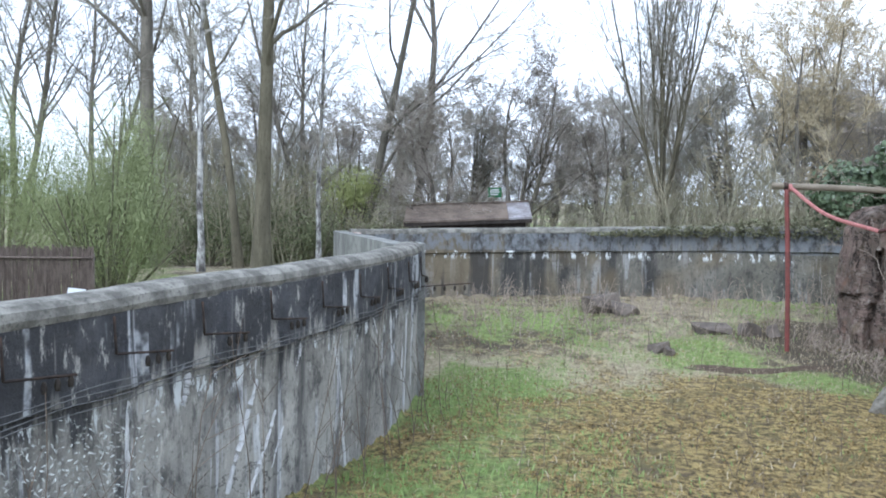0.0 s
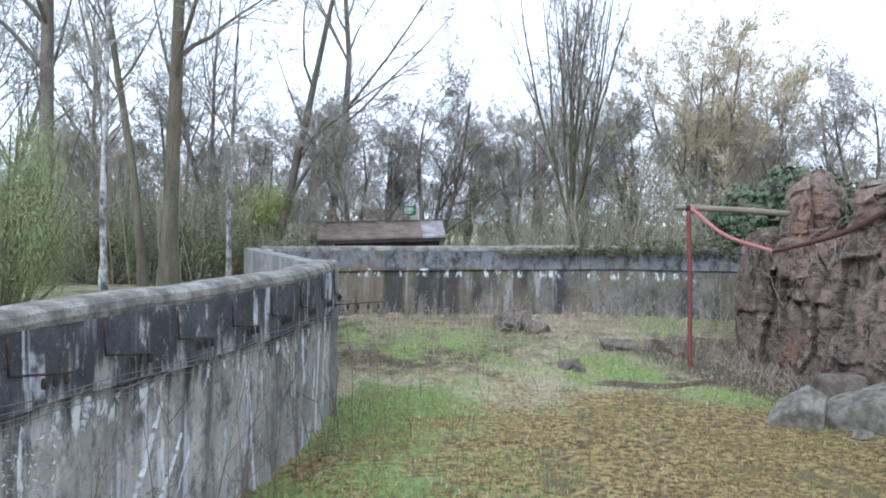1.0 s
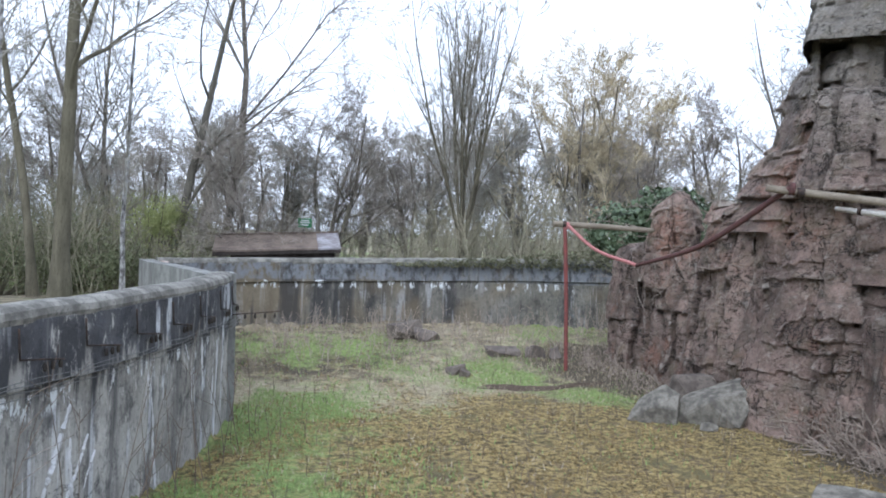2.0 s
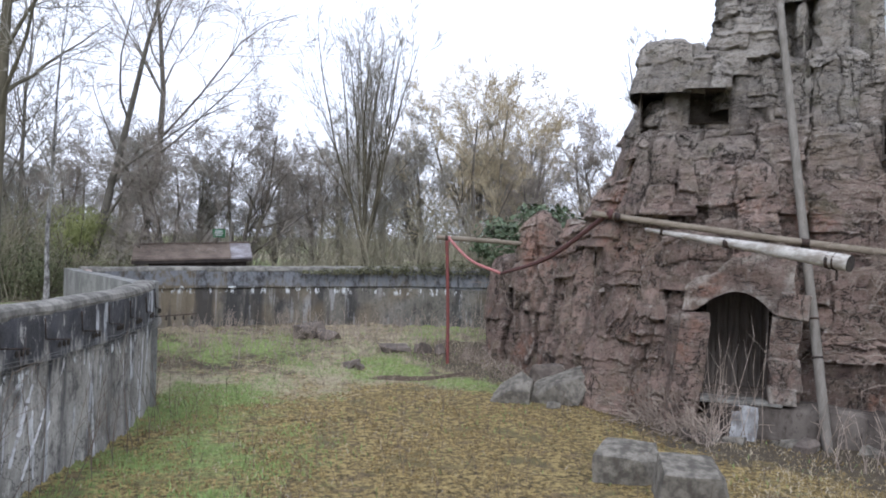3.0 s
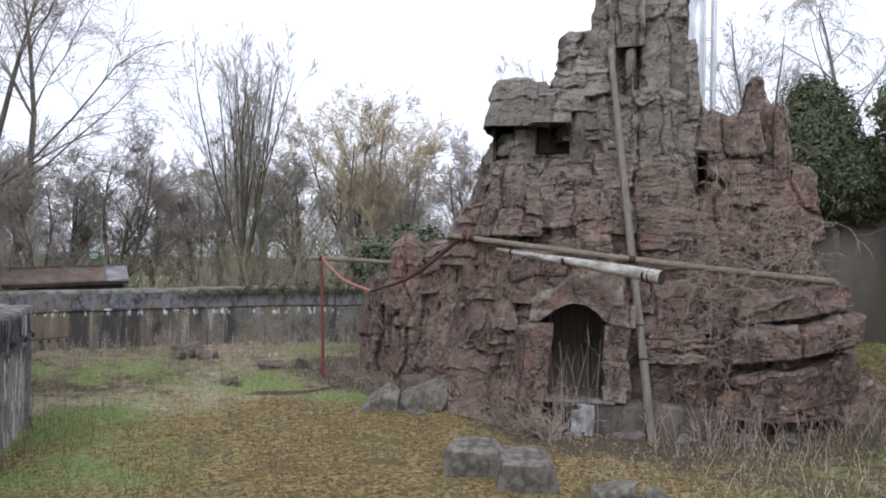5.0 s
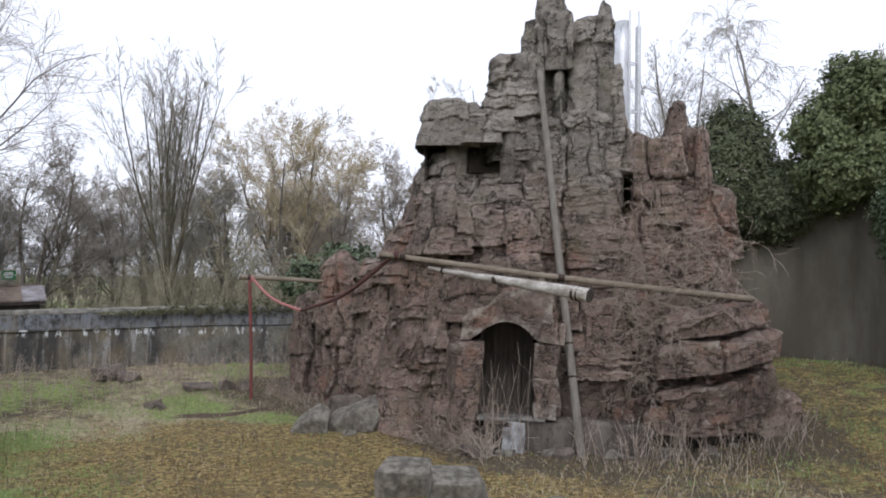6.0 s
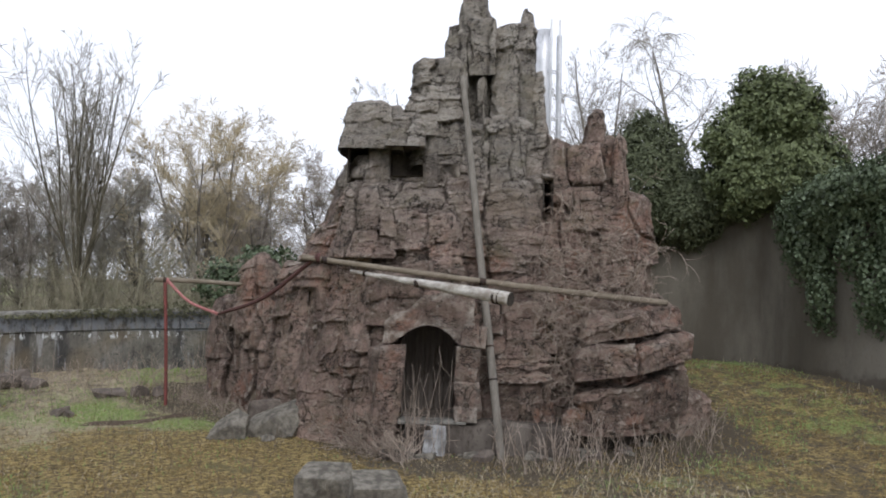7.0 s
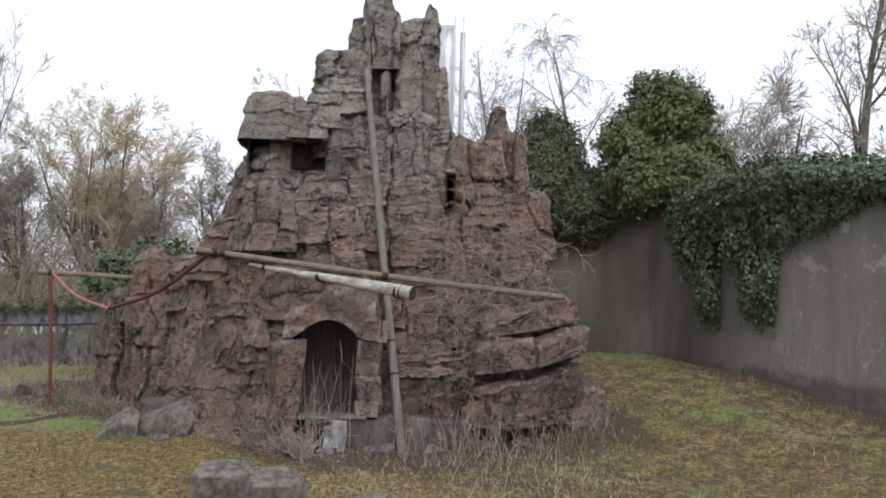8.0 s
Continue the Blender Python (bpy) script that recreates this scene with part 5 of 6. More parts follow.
niche(2.02, 2.21, 4.60, 5.30, 1.24, 2.3, M_BROWNSTONE, 0.0, "slot_hole", "narrow dark slot in the rock")
part("slot_lintel", box((0.30, 0.22, 0.08), (2.10, 1.26, 5.33), (0, 4, 6), 0.015, 0.02, 3, 7), M_ROCK, rock)
tint(bpy.data.objects["slot_lintel"].data, 0.7)


# ---- climbing timbers ----
def thing(name, label, category, x=0, y=0, z=0, group=""):
    return tagged(empty(name, x, y, z), label, category, group)


def ring(name, centre, way, r, width, material, parent):
    c, d = Vector(centre), Vector(way).normalized()
    return pole(name, [c - d * width / 2, c + d * width / 2], [r, r], material, parent, "", 12, 3)


def timber(label, a, b, radii, material, bands=(), seed=0, bend=0.03):
    A, B = Vector(to_world(*a)), Vector(to_world(*b))
    ob = thing("climbing_pole", label, "pole", *A, group="timbers lashed to the rock")
    d = B - A
    mid = d * 0.5 + Vector((0, 0, -bend))
    pole("shaft", [(0, 0, 0), mid, d], radii, material, ob, "", 14, 40, seed, 0.004)
    for t, width in bands:
        r = np.interp(t, np.linspace(0, 1, len(radii)), radii) + 0.012
        ring("strap", d * t + Vector((0, 0, -bend * 4 * t * (1 - t))), d, float(r), width, M_IRON, ob)
    return ob, d


timber("long grey round timber slung across the rock face", (-2.62, -0.10, 3.56), (4.43, 0.90, 2.84), [0.050, 0.056, 0.060, 0.060], M_LOG, ((0.06, 0.10), (0.48, 0.12)), 1, 0.04)
log_ob, log_d = timber("pale-barked log with a dark sawn end", (-1.75, 0.45, 3.32), (1.13, -1.60, 2.88), [0.032, 0.055, 0.092, 0.118], M_BIRCHLOG, ((0.10, 0.05), (0.46, 0.10), (0.92, 0.05), (0.945, 0.03)), 2, 0.0)
ring("cut_end", log_d * 1.002, log_d, 0.116, 0.012, M_CUT, log_ob)
pole("bolt", [log_d * 0.95 + Vector((0, 0, -0.12)), log_d * 0.95 + Vector((0, 0, -0.27))], [0.015, 0.018], M_IRON, log_ob)
timber("tall grey weathered post leaning against the rock", (1.13, -0.38, -0.12), (0.345, 1.66, 7.45), [0.078, 0.076, 0.070, 0.060], M_POST, ((0.20, 0.03), (0.28, 0.03), (0.41, 0.10)), 3, 0.05)

frame_ob = thing("climbing_post", "rusty red steel post with a timber crossbar", "climbing post", 5.93, 18.62, 0.18)
pole("post", [(0, 0, -0.4), (-0.04, 0.03, 1.4), (-0.10, 0.06, 2.84)], [0.040, 0.040, 0.040], M_RED, frame_ob, "rusty red steel post")
pole("crossbar", [(-0.32, 0.16, 2.90), (0.7, -0.1, 2.87), (1.62, -0.34, 2.82)], [0.058, 0.055, 0.052], M_LOG, frame_ob, "grey round timber crossbar")
ring("bracket", (-0.10, 0.10, 2.895), (1, -0.25, 0), 0.068, 0.07, M_IRON, frame_ob)
A, B = Vector((5.88, 18.70, 3.02)), Vector(to_world(-2.30, -0.12, 3.50))
low = Vector((6.22, 16.3, 2.38))
rope = thing("climbing_rope", "faded red rope sagging between post and timber", "rope", *A)
pole("rope", [(0, 0, 0.05), (low - A) * 0.42 + Vector((0, 0, -0.12)), low - A], [0.032, 0.032, 0.032], M_ROPE, rope, "faded pink-red rope", 8, 30)
pole("sleeve", [low - A, (low - A) * 0.55 + (B - A) * 0.45 + Vector((0, 0, -0.16)), B - A + Vector((0, 0, 0.08))], [0.030, 0.042, 0.040], M_ROPE_END, rope, "dark red sleeve over the rope", 8, 30)
ring("knot", (0, 0, 0.03), (1, 0, 0), 0.072, 0.06, M_ROPE, rope)
ring("knot", B - A + Vector((0, 0, 0.05)), Vector(to_world(4.43, 0.9, 2.84)) - Vector(to_world(-2.62, -0.1, 3.56)), 0.085, 0.07, M_ROPE_END, rope)


# ---- loose stones ----
WEDGE = [(-1, -0.3, -1), (-0.8, 0.8, -1), (0.9, 0.7, -1), (0.5, -0.8, -1), (-0.85, -0.1, -0.35), (-0.15, -0.75, 0.05), (0.55, -0.6, -0.05), (1.0, -0.15, 0.7), (0.5, 0.8, 0.85), (-0.55, 0.7, 0.15)]
BLOCK = [(-1, -0.9, -1), (-0.9, 0.9, -1), (1, -0.8, -1), (0.95, 0.9, -1), (-0.95, -0.85, 0.62), (-0.8, 0.7, 0.98), (0.45, -0.95, 0.60), (0.95, -0.3, 0.35), (0.8, 0.75, 0.9), (-0.1, 0.9, 1.0)]


def boulder(size, x, y, seed, material, label, turn=0, sink=0.12, name="boulder", flat=0.8, shape=None):
    """A split block of stone: a hull of scattered points, bevelled and roughened."""
    r = random.Random(seed)
    bm = bmesh.new()
    if shape:
        for c in shape:
            bm.verts.new([v + r.uniform(-0.14, 0.14) for v in c])
    else:
        for sx in (-1, 1):
            for sy in (-1, 1):
                for sz in (-1, 1):
                    bm.verts.new((sx * r.uniform(0.40, 1.0), sy * r.uniform(0.30, 1.0), sz * r.uniform(0.7, 1.0) if sz < 0 else flat * r.uniform(0.25, 1.15)))
        for _ in range(6):
            a = r.uniform(0, 6.283)
            bm.verts.new((math.cos(a), math.sin(a), r.uniform(-0.8, 0.3)))
    hull = bmesh.ops.convex_hull(bm, input=bm.verts)
    bmesh.ops.delete(bm, geom=[g for g in set(hull["geom_interior"] + hull["geom_unused"]) if isinstance(g, bmesh.types.BMVert)], context="VERTS")
    bmesh.ops.scale(bm, vec=(size[0] / 2, size[1] / 2, size[2] / 2), verts=bm.verts)
    bmesh.ops.bevel(bm, geom=list(bm.edges), offset=min(size) * 0.018, segments=1, affect="EDGES", profile=0.6)
    bmesh.ops.triangulate(bm, faces=bm.faces)
    bmesh.ops.subdivide_edges(bm, edges=[e for e in bm.edges if e.calc_length() > min(size) * 0.25], cuts=2)
    for v in bm.verts:
        v.co += noise.noise_vector(v.co * 6 + Vector((seed, 0, 0))) * min(size) * 0.035
    lowest = min(v.co.z for v in bm.verts)
    z = outside_z(x, y)
    me_ob = part(name, bm, material, None, "", False)
    me_ob.matrix_world = pose(x, y, z - lowest - size[2] * sink, *((0, 0) if shape else ((seed * 37 % 21) - 10, (seed * 53 % 25) - 12)), turn)
    return tagged(me_ob, label, "stone")


boulder((1.42, 0.95, 0.76), 7.05, 15.0, 71, M_STONE, "large grey split boulder on the moss", -30, shape=WEDGE)
boulder((0.85, 0.7, 0.60), 6.15, 15.3, 72, M_STONE, "blue-grey boulder beside a larger one", -15, shape=WEDGE)
boulder((1.1, 0.8, 0.75), 7.35, 16.3, 73, M_BROWNSTONE, "brown mossy boulder by the rock's foot", -20)
boulder((0.28, 0.22, 0.16), 6.65, 14.55, 74, M_STONE, "small grey stone beside a boulder", 10)
boulder((0.80, 0.62, 0.50), 5.62, 10.32, 75, M_STONE, "grey square-cut boulder with pale top", -38, shape=BLOCK)
boulder((0.90, 0.70, 0.52), 5.93, 9.38, 76, M_STONE, "grey faceted boulder on the moss", -22, shape=BLOCK)
boulder((0.74, 0.42, 0.24), 6.78, 8.55, 77, M_STONE, "flat grey stone half sunk in moss", 5)
boulder((0.45, 0.35, 0.22), 7.15, 8.1, 78, M_STONE, "flat grey stone half sunk in moss", 60)
boulder((1.1, 0.6, 0.52), 3.15, 21.55, 79, M_BROWNSTONE, "weathered brown boulder in dead stalks", 20)
boulder((0.62, 0.4, 0.30), 3.62, 21.2, 80, M_BROWNSTONE, "brown broken stone beside a boulder", -10)
boulder((0.9, 0.5, 0.30), 5.0, 19.8, 81, M_BROWNSTONE, "low heap of brown broken stone", 0, 0.25)
boulder((0.5, 0.4, 0.36), 5.62, 19.6, 82, M_BROWNSTONE, "brown broken stone near the red post", 30)
boulder((0.36, 0.3, 0.34), 6.02, 19.5, 83, M_BROWNSTONE, "brown broken stone near the red post", 70)
boulder((0.40, 0.3, 0.24), 3.72, 18.8, 84, M_BROWNSTONE, "small dark stone in the grass", 15)
boulder((0.22, 0.2, 0.2), 3.86, 18.55, 85, M_BROWNSTONE, "small dark stone in the grass", 50)
r = random.Random(9)
for k in range(26):
    u = r.uniform(-0.9, 5.4)
    w = np.interp(u, [-1, 0, 2.4, 3.6, 5.6], [-0.25, -0.35, -0.10, 0.45, 1.7]) - r.uniform(0.0, 0.35)
    x, y, _ = to_world(u, float(w), 0)
    s = r.uniform(0.12, 0.42)
    boulder((s * 1.3, s, s * 0.6), x, y, 100 + k, (M_STONE, M_BROWNSTONE)[k % 2], "loose rubble stone at the rock's foot", r.uniform(0, 180), 0.2, "rubble_stone")

# a strip of dug earth
V, F = [], []
nx, ny = 50, 12
for j in range(ny):
    for i in range(nx):
        a, b = i / (nx - 1), j / (ny - 1)
        x, y = 3.8 + 2.6 * a, 17.75 + 0.35 * (b - 0.5) * (1 + 0.4 * math.sin(a * 7)) - 0.15 * a + 0.1 * math.sin(a * 9)
        h = 0.075 * math.sin(math.pi * a) ** 0.6 * math.sin(math.pi * b) * (1 + 0.6 * noise.noise(Vector((x * 3, y * 6, 0))))
        V.append((x, y, outside_z(x, y) + h - 0.02))
F = [(j * nx + i, j * nx + i + 1, (j + 1) * nx + i + 1, (j + 1) * nx + i) for j in range(ny - 1) for i in range(nx - 1)]
tagged(put("earth_mound", mesh_of("earth_mound", V, F, M_SOIL, True)), "low ridge of dark dug earth", "earth")

# ---- fence fittings on the near wall ----
near_line = smooth_line([(*p, 0) for p in NEAR_WALL], 600)[:, :2]
near_run = np.concatenate([[0], np.cumsum(np.linalg.norm(np.diff(near_line, axis=0), axis=1))])
near_dir = np.gradient(near_line, axis=0)
near_dir /= np.linalg.norm(near_dir, axis=1, keepdims=True)


def on_wall(run, out, z):
    """A place along the near wall, out metres inside its face."""
    p = [np.interp(run, near_run, near_line[:, k]) for k in (0, 1)]
    d = [np.interp(run, near_run, near_dir[:, k]) for k in (0, 1)]
    return Vector((p[0] + d[1] * out, p[1] - d[0] * out, z))


def bracket(run):
    base = on_wall(run, 0.03, 1.98)
    ob = thing("fence_bracket", "bent dark iron rod with black insulators on the wall", "bracket", *base, group="fence brackets on the wall")
    pts = [on_wall(run, 0.03, 1.98), on_wall(run, 0.045, 1.74), on_wall(run + 0.05, 0.05, 1.70), on_wall(run + 0.50, 0.07, 1.68)]
    P = [pts[0] - base, pts[0] * 0.5 + pts[1] * 0.5 - base, pts[1] - base, pts[2] - base, pts[3] - base]
    for a, b in ((P[0], P[2]), (P[2], P[4])):
        rod = pole("rod", [a, b], [0.009, 0.009], M_IRON, ob, "", 6, 4)
    for k in range(3):
        a = on_wall(run + 0.26 + 0.10 * k, 0.065, 1.685) - base
        pole("insulator", [a, a + Vector((0, 0, -0.035)), a + Vector((0, 0, -0.07))], [0.010, 0.020, 0.014], M_CUT, rod, "black insulator", 8, 6)


end_run = float(near_run[-1])
for k in range(10):
    bracket(end_run - 0.36 - 0.85 * k)
for k in range(4):
    pts = [on_wall(end_run - 9.0 + 9.0 * j / 24, 0.06 + 0.015 * k, 1.565 - 0.035 * k + 0.012 * math.sin(j * 2.1 + k)) for j in range(25)]
    pole("fence_wire", pts, [0.004, 0.004], M_WIRE, None, "", 5, 80)
    tagged(bpy.data.objects[max((o.name for o in bpy.data.objects if o.name.startswith("fence_wire")))], "thin grey fence wire along the wall", "wire", "fence wires")
tagged(part("wall_end_strip", box((0.12, 0.42, 2.75), (-0.41, 15.80, 0.78), (0, 0, 12), 0.015, 0.02, 5, 8), M_BARREN), "pale plastered end of the wall", "trim", kind="structure")
for k in range(5):
    part("brick", box((0.30, 0.11, 0.07), (-2.12, 21.75 + 0.02 * (k % 2), 1.66 + 0.085 * k), (0, 0, 12), 0.012, 0.015, 2, k), M_BRICK, bpy.data.objects["wall_return"])

end_rod = thing("fence_bracket", "straight iron rod with black insulators at the wall's end", "bracket", -0.30, 15.55, 1.56, group="fence brackets on the wall")
rod = pole("rod", [(-0.06, 0, 0), (0.62, 0.25, 0.03)], [0.009, 0.009], M_IRON, end_rod, "", 6, 4)
for k in range(4):
    c = Vector((0.12 + 0.14 * k, 0.06 + 0.05 * k, 0.005))
    pole("insulator", [c, c + Vector((0, 0, -0.035)), c + Vector((0, 0, -0.07))], [0.010, 0.020, 0.014], M_CUT, rod, "black insulator", 8, 6)

# ---- shed behind the far wall ----
shed = thing("shed", "low shed with a sagging mossy felt roof", "shed", 0.45, 26.3, 1.24)


def roof_slope(sign, material, x0, x1, name, label):
    bm = bmesh.new()
    nx, ny = 26, 9
    g = {}
    for layer in (0, 1):
        for i in range(nx):
            for j in range(ny):
                a, b = i / (nx - 1), j / (ny - 1)
                x = x0 + (x1 - x0) * a
                y = sign * 1.15 * b
                z = 1.44 + 0.05 * x - 0.40 * b + 0.025 * noise.noise(Vector((x * 2.2, b * 3, sign))) - 0.045 * layer
                g[layer, i, j] = bm.verts.new((x, y, z))
    for i in range(nx - 1):
        for j in range(ny - 1):
            for layer in (0, 1):
                bm.faces.new([g[layer, i, j], g[layer, i + 1, j], g[layer, i + 1, j + 1], g[layer, i, j + 1]])
    for i in range(nx - 1):
        for j in (0, ny - 1):
            bm.faces.new([g[0, i, j], g[0, i + 1, j], g[1, i + 1, j], g[1, i, j]])
    for j in range(ny - 1):
        for i in (0, nx - 1):
            bm.faces.new([g[0, i, j], g[0, i, j + 1], g[1, i, j + 1], g[1, i, j]])
    bmesh.ops.recalc_face_normals(bm, faces=bm.faces)
    part(name, bm, material, shed, label)


roof_slope(-1, M_FELT, -1.75, 0.95, "roof_slope", "brown mossy roof felt")
roof_slope(-1, M_FELT_GREY, 0.955, 1.55, "roof_patch", "worn grey patch of roof felt")
roof_slope(1, M_FELT, -1.75, 1.55, "roof_slope", "brown mossy roof felt")
part("ridge_board", box((3.3, 0.16, 0.04), (-0.1, 0, 1.448), (0, -2.8, 0), 0.008, 0.012, 4, 2), M_FELT, shed)
part("fascia", box((3.3, 0.03, 0.12), (-0.1, -1.12, 0.955), (0, -2.8, 0), 0.005), M_DARKWOOD, shed)
part("wall", box((2.7, 2.0, 1.6), (0.05, 0, 0.20), (0, 0, 0), 0.01), M_DARKWOOD, shed, "dark boarded shed wall")
M_SIGN = mottled("green_sign_paint", (0.050, 0.170, 0.075), (0.070, 0.200, 0.095), 6, 0.5, 0.1)
tower = thing("way_sign", "small green sign with white writing on a wooden post", "sign", 1.15, 28.0, outside_z(1.15, 28.0))
panel = part("panel", box((0.40, 0.04, 0.28), (0, -0.08, 1.86), (0, 0, 0), 0.01), M_SIGN, tower, "green sign panel")
for z, w in ((1.93, 0.24), (1.87, 0.28), (1.80, 0.20)):
    part("writing", box((w, 0.01, 0.035), (0, -0.105, z), (0, 0, 0), 0.002), M_BOARD, panel, "white writing")
pole("post", [(0, 0, -0.2), (0, 0, 1.75)], [0.06, 0.05], M_POST, tower)
pole("mast", [(0.35, -0.2, -0.2), (0.36, -0.2, 2.3)], [0.05, 0.045], M_POST, tower, "thin wooden mast")

# ---- reed screen and board outside the near wall ----
screen = thing("reed_screen", "brown woven reed screen on posts", "fence", -4.6, 11.5, outside_z(-4.6, 11.5))
rr = np.random.default_rng(77)
n = 420
xs = np.linspace(-2.2, 1.5, n)
P = np.stack([np.stack([xs + rr.normal(0, 0.004, n), 0.2 * np.sin(xs * 0.8) + rr.normal(0, 0.006, n), np.full(n, z)], 1) for z in (-0.1, 0.6, 1.17)], 1)
P[:, 2, 2] += rr.normal(0, 0.012, n)
v, f = tube_arrays(P, np.full((n, 3), 0.008), 4)
tagged(put("reed", mesh_of("reed", v, f, M_REED), screen), "", kind="stuff")
for x in (-2.1, -0.9, 0.3, 1.45):
    pole("post", [(x, 0.05 + 0.2 * math.sin(x * 0.8), -0.3), (x, 0.05 + 0.2 * math.sin(x * 0.8), 1.12)], [0.03, 0.03], M_POST, screen)
pole("rail", [(x, -0.02 + 0.2 * math.sin(x * 0.8), 1.08) for x in (-2.2, -1.2, -0.2, 0.7, 1.5)], [0.010, 0.010], M_REED, screen)
board = thing("notice_board", "small tilted pale board behind the coping", "sign", -2.42, 9.95, outside_z(-2.42, 9.95))
part("panel", box((0.11, 0.012, 0.10), (0, 0, 1.04), (-25, 8, 20), 0.003), M_BOARD, board)
part("frame", box((0.13, 0.010, 0.12), (0, 0.010, 1.038), (-25, 8, 20), 0.003), M_IRON, board)
pole("post", [(0, 0.03, -0.2), (0, 0.02, 1.0)], [0.015, 0.015], M_POST, board)

# ---- steel flue behind the rock ----
fx, fy, _ = to_world(2.95, 9.2, 0)
flue = thing("flue", "tall dull steel flue with white ladder rails", "flue", fx, fy, outside_z(fx, fy))
top = 11.0 - outside_z(fx, fy)
pole("pipe", [(0, 0, -0.3), (0, 0, top - 0.1)], [0.26, 0.26], M_STEEL, flue, "dull stainless steel pipe", 24, 12)
pole("pipe", [(0.36, -0.30, -0.3), (0.36, -0.30, top - 0.25)], [0.085, 0.085], M_STEEL, flue, "thin steel pipe", 16, 8)
for dx, dy in ((-0.10, -0.42), (0.18, -0.50)):
    pole("rail", [(dx, dy, -0.2), (dx, dy, top + 0.15)], [0.028, 0.028], M_WHITEPIPE, flue, "white ladder rail", 8, 6)
for z in np.arange(0.4, top, 1.45):
    pole("rung", [(-0.10, -0.42, float(z)), (0.18, -0.50, float(z))], [0.018, 0.018], M_WHITEPIPE, flue, "", 6, 3)
    pole("clamp", [(0.0, -0.25, float(z)), (0.48, -0.30, float(z))], [0.02, 0.02], M_WHITEPIPE, flue, "", 6, 3)


# ---- dead stems, vines, grass ----
def stems(name, label, places, h0, h1, r, material, seed, wander=0.12, side=3, splay=0.25, category="dead stems", lift=0.02, k_angle=38):
    """Many thin bent stems with side shoots."""
    rng = np.random.default_rng(seed)
    base = np.asarray(places, float)
    n = len(base)
    length = rng.uniform(h0, h1, n)
    way = np.concatenate([rng.normal(0, splay, (n, 2)), np.ones((n, 1))], 1)
    P = grow(rng, base, way, length, 5, wander, lift)
    R = np.tile(np.linspace(r, r * 0.45, 6), (n, 1))
    pieces = [tube_arrays(P, R, 3)]
    if side:
        b2, w2, l2, _ = sprout(rng, P, R, length, side, 0.3, k_angle, 0.35)
        P2 = grow(rng, b2, w2, l2, 3, wander, 0.0)
        pieces.append(tube_arrays(P2, np.tile(np.linspace(r * 0.6, r * 0.3, 4), (len(P2), 1)), 3))
    v, f = joined(pieces)
    return tagged(put(name, mesh_of(name, v, f, material)), label, category, kind="stuff")


rng = np.random.default_rng(17)


def scatter(n, u0, u1, w0, w1):
    """Places on the ground before the rock, in the rock's own directions."""
    out_p = []
    for _ in range(n):
        x, y, _ = to_world(rng.uniform(u0, u1), rng.uniform(w0, w1), 0)
        out_p.append((x, y, outside_z(x, y) - 0.03))
    return out_p


front = lambda u: float(np.interp(u, [-6.2, -4.8, -2.8, -1.4, -0.4, 1.1, 2.4, 3.6, 5.7], [5.0, 4.0, 3.1, 1.0, -0.2, -0.1, 0.2, 0.7, 2.0]))
spots = []
for _ in range(620):
    u = rng.uniform(-3.0, -0.5)
    x, y, _ = to_world(u, front(u) - rng.uniform(0.05, 1.1), 0)
    spots.append((x, y, outside_z(x, y) - 0.03))
stems("bramble_stems", "tangle of dry pinkish-brown stems before the rock", spots, 0.3, 1.0, 0.010, M_BRAMBLE, 91, 0.30, 3, 0.8)
spots = []
for _ in range(260):
    u = rng.uniform(-6.2, -2.6)
    x, y, _ = to_world(u, front(u) - rng.uniform(0.05, 1.2), 0)
    spots.append((x, y, outside_z(x, y) - 0.03))
stems("bramble_stems", "low dead stems along the rock's foot", spots, 0.15, 0.5, 0.007, M_BRAMBLE, 92, 0.25, 3, 0.6)
spots = []
for _ in range(150):
    u = rng.uniform(0.9, 5.6)
    x, y, _ = to_world(u, front(u) - rng.uniform(0.1, 1.6), 0)
    spots.append((x, y, outside_z(x, y) - 0.03))
stems("dead_stalks", "pale dead stalks before the plinth", spots, 0.3, 1.0, 0.008, M_BRAMBLE, 93, 0.10, 3, 0.25)
stems("door_canes", "thin dry canes leaning in the doorway", scatter(14, -0.7, 0.2, -0.6, -0.3), 0.9, 1.9, 0.008, M_BRAMBLE, 94, 0.06, 2, 0.25)
stems("saplings", "thin bare saplings against the enclosure wall", [(*on_wall(end_run - q, 0.12 + 0.3 * abs(math.sin(q * 5)), -0.05),) for q in np.linspace(0.6, 8.0, 26)], 0.7, 2.0, 0.006, M_WEED, 95, 0.08, 3, 0.12)
g_x, g_y = rng.uniform(0.0, 9.0, 330), rng.uniform(7.5, 18.0, 330)
stems("dead_stalks", "scattered dark dead weed stalks in the moss", np.stack([g_x, g_y, ground_z(g_x, g_y) - 0.02], 1), 0.15, 0.5, 0.005, M_WEED, 96, 0.10, 3, 0.18)
g_x, g_y = rng.uniform(-0.2, 9.0, 420), rng.uniform(19.0, 22.6, 420)
stems("dead_stalks", "brown dead stalks before the far wall", np.stack([g_x, g_y, ground_z(g_x, g_y) - 0.02], 1), 0.25, 0.8, 0.007, M_BRAMBLE, 97, 0.15, 3, 0.3)


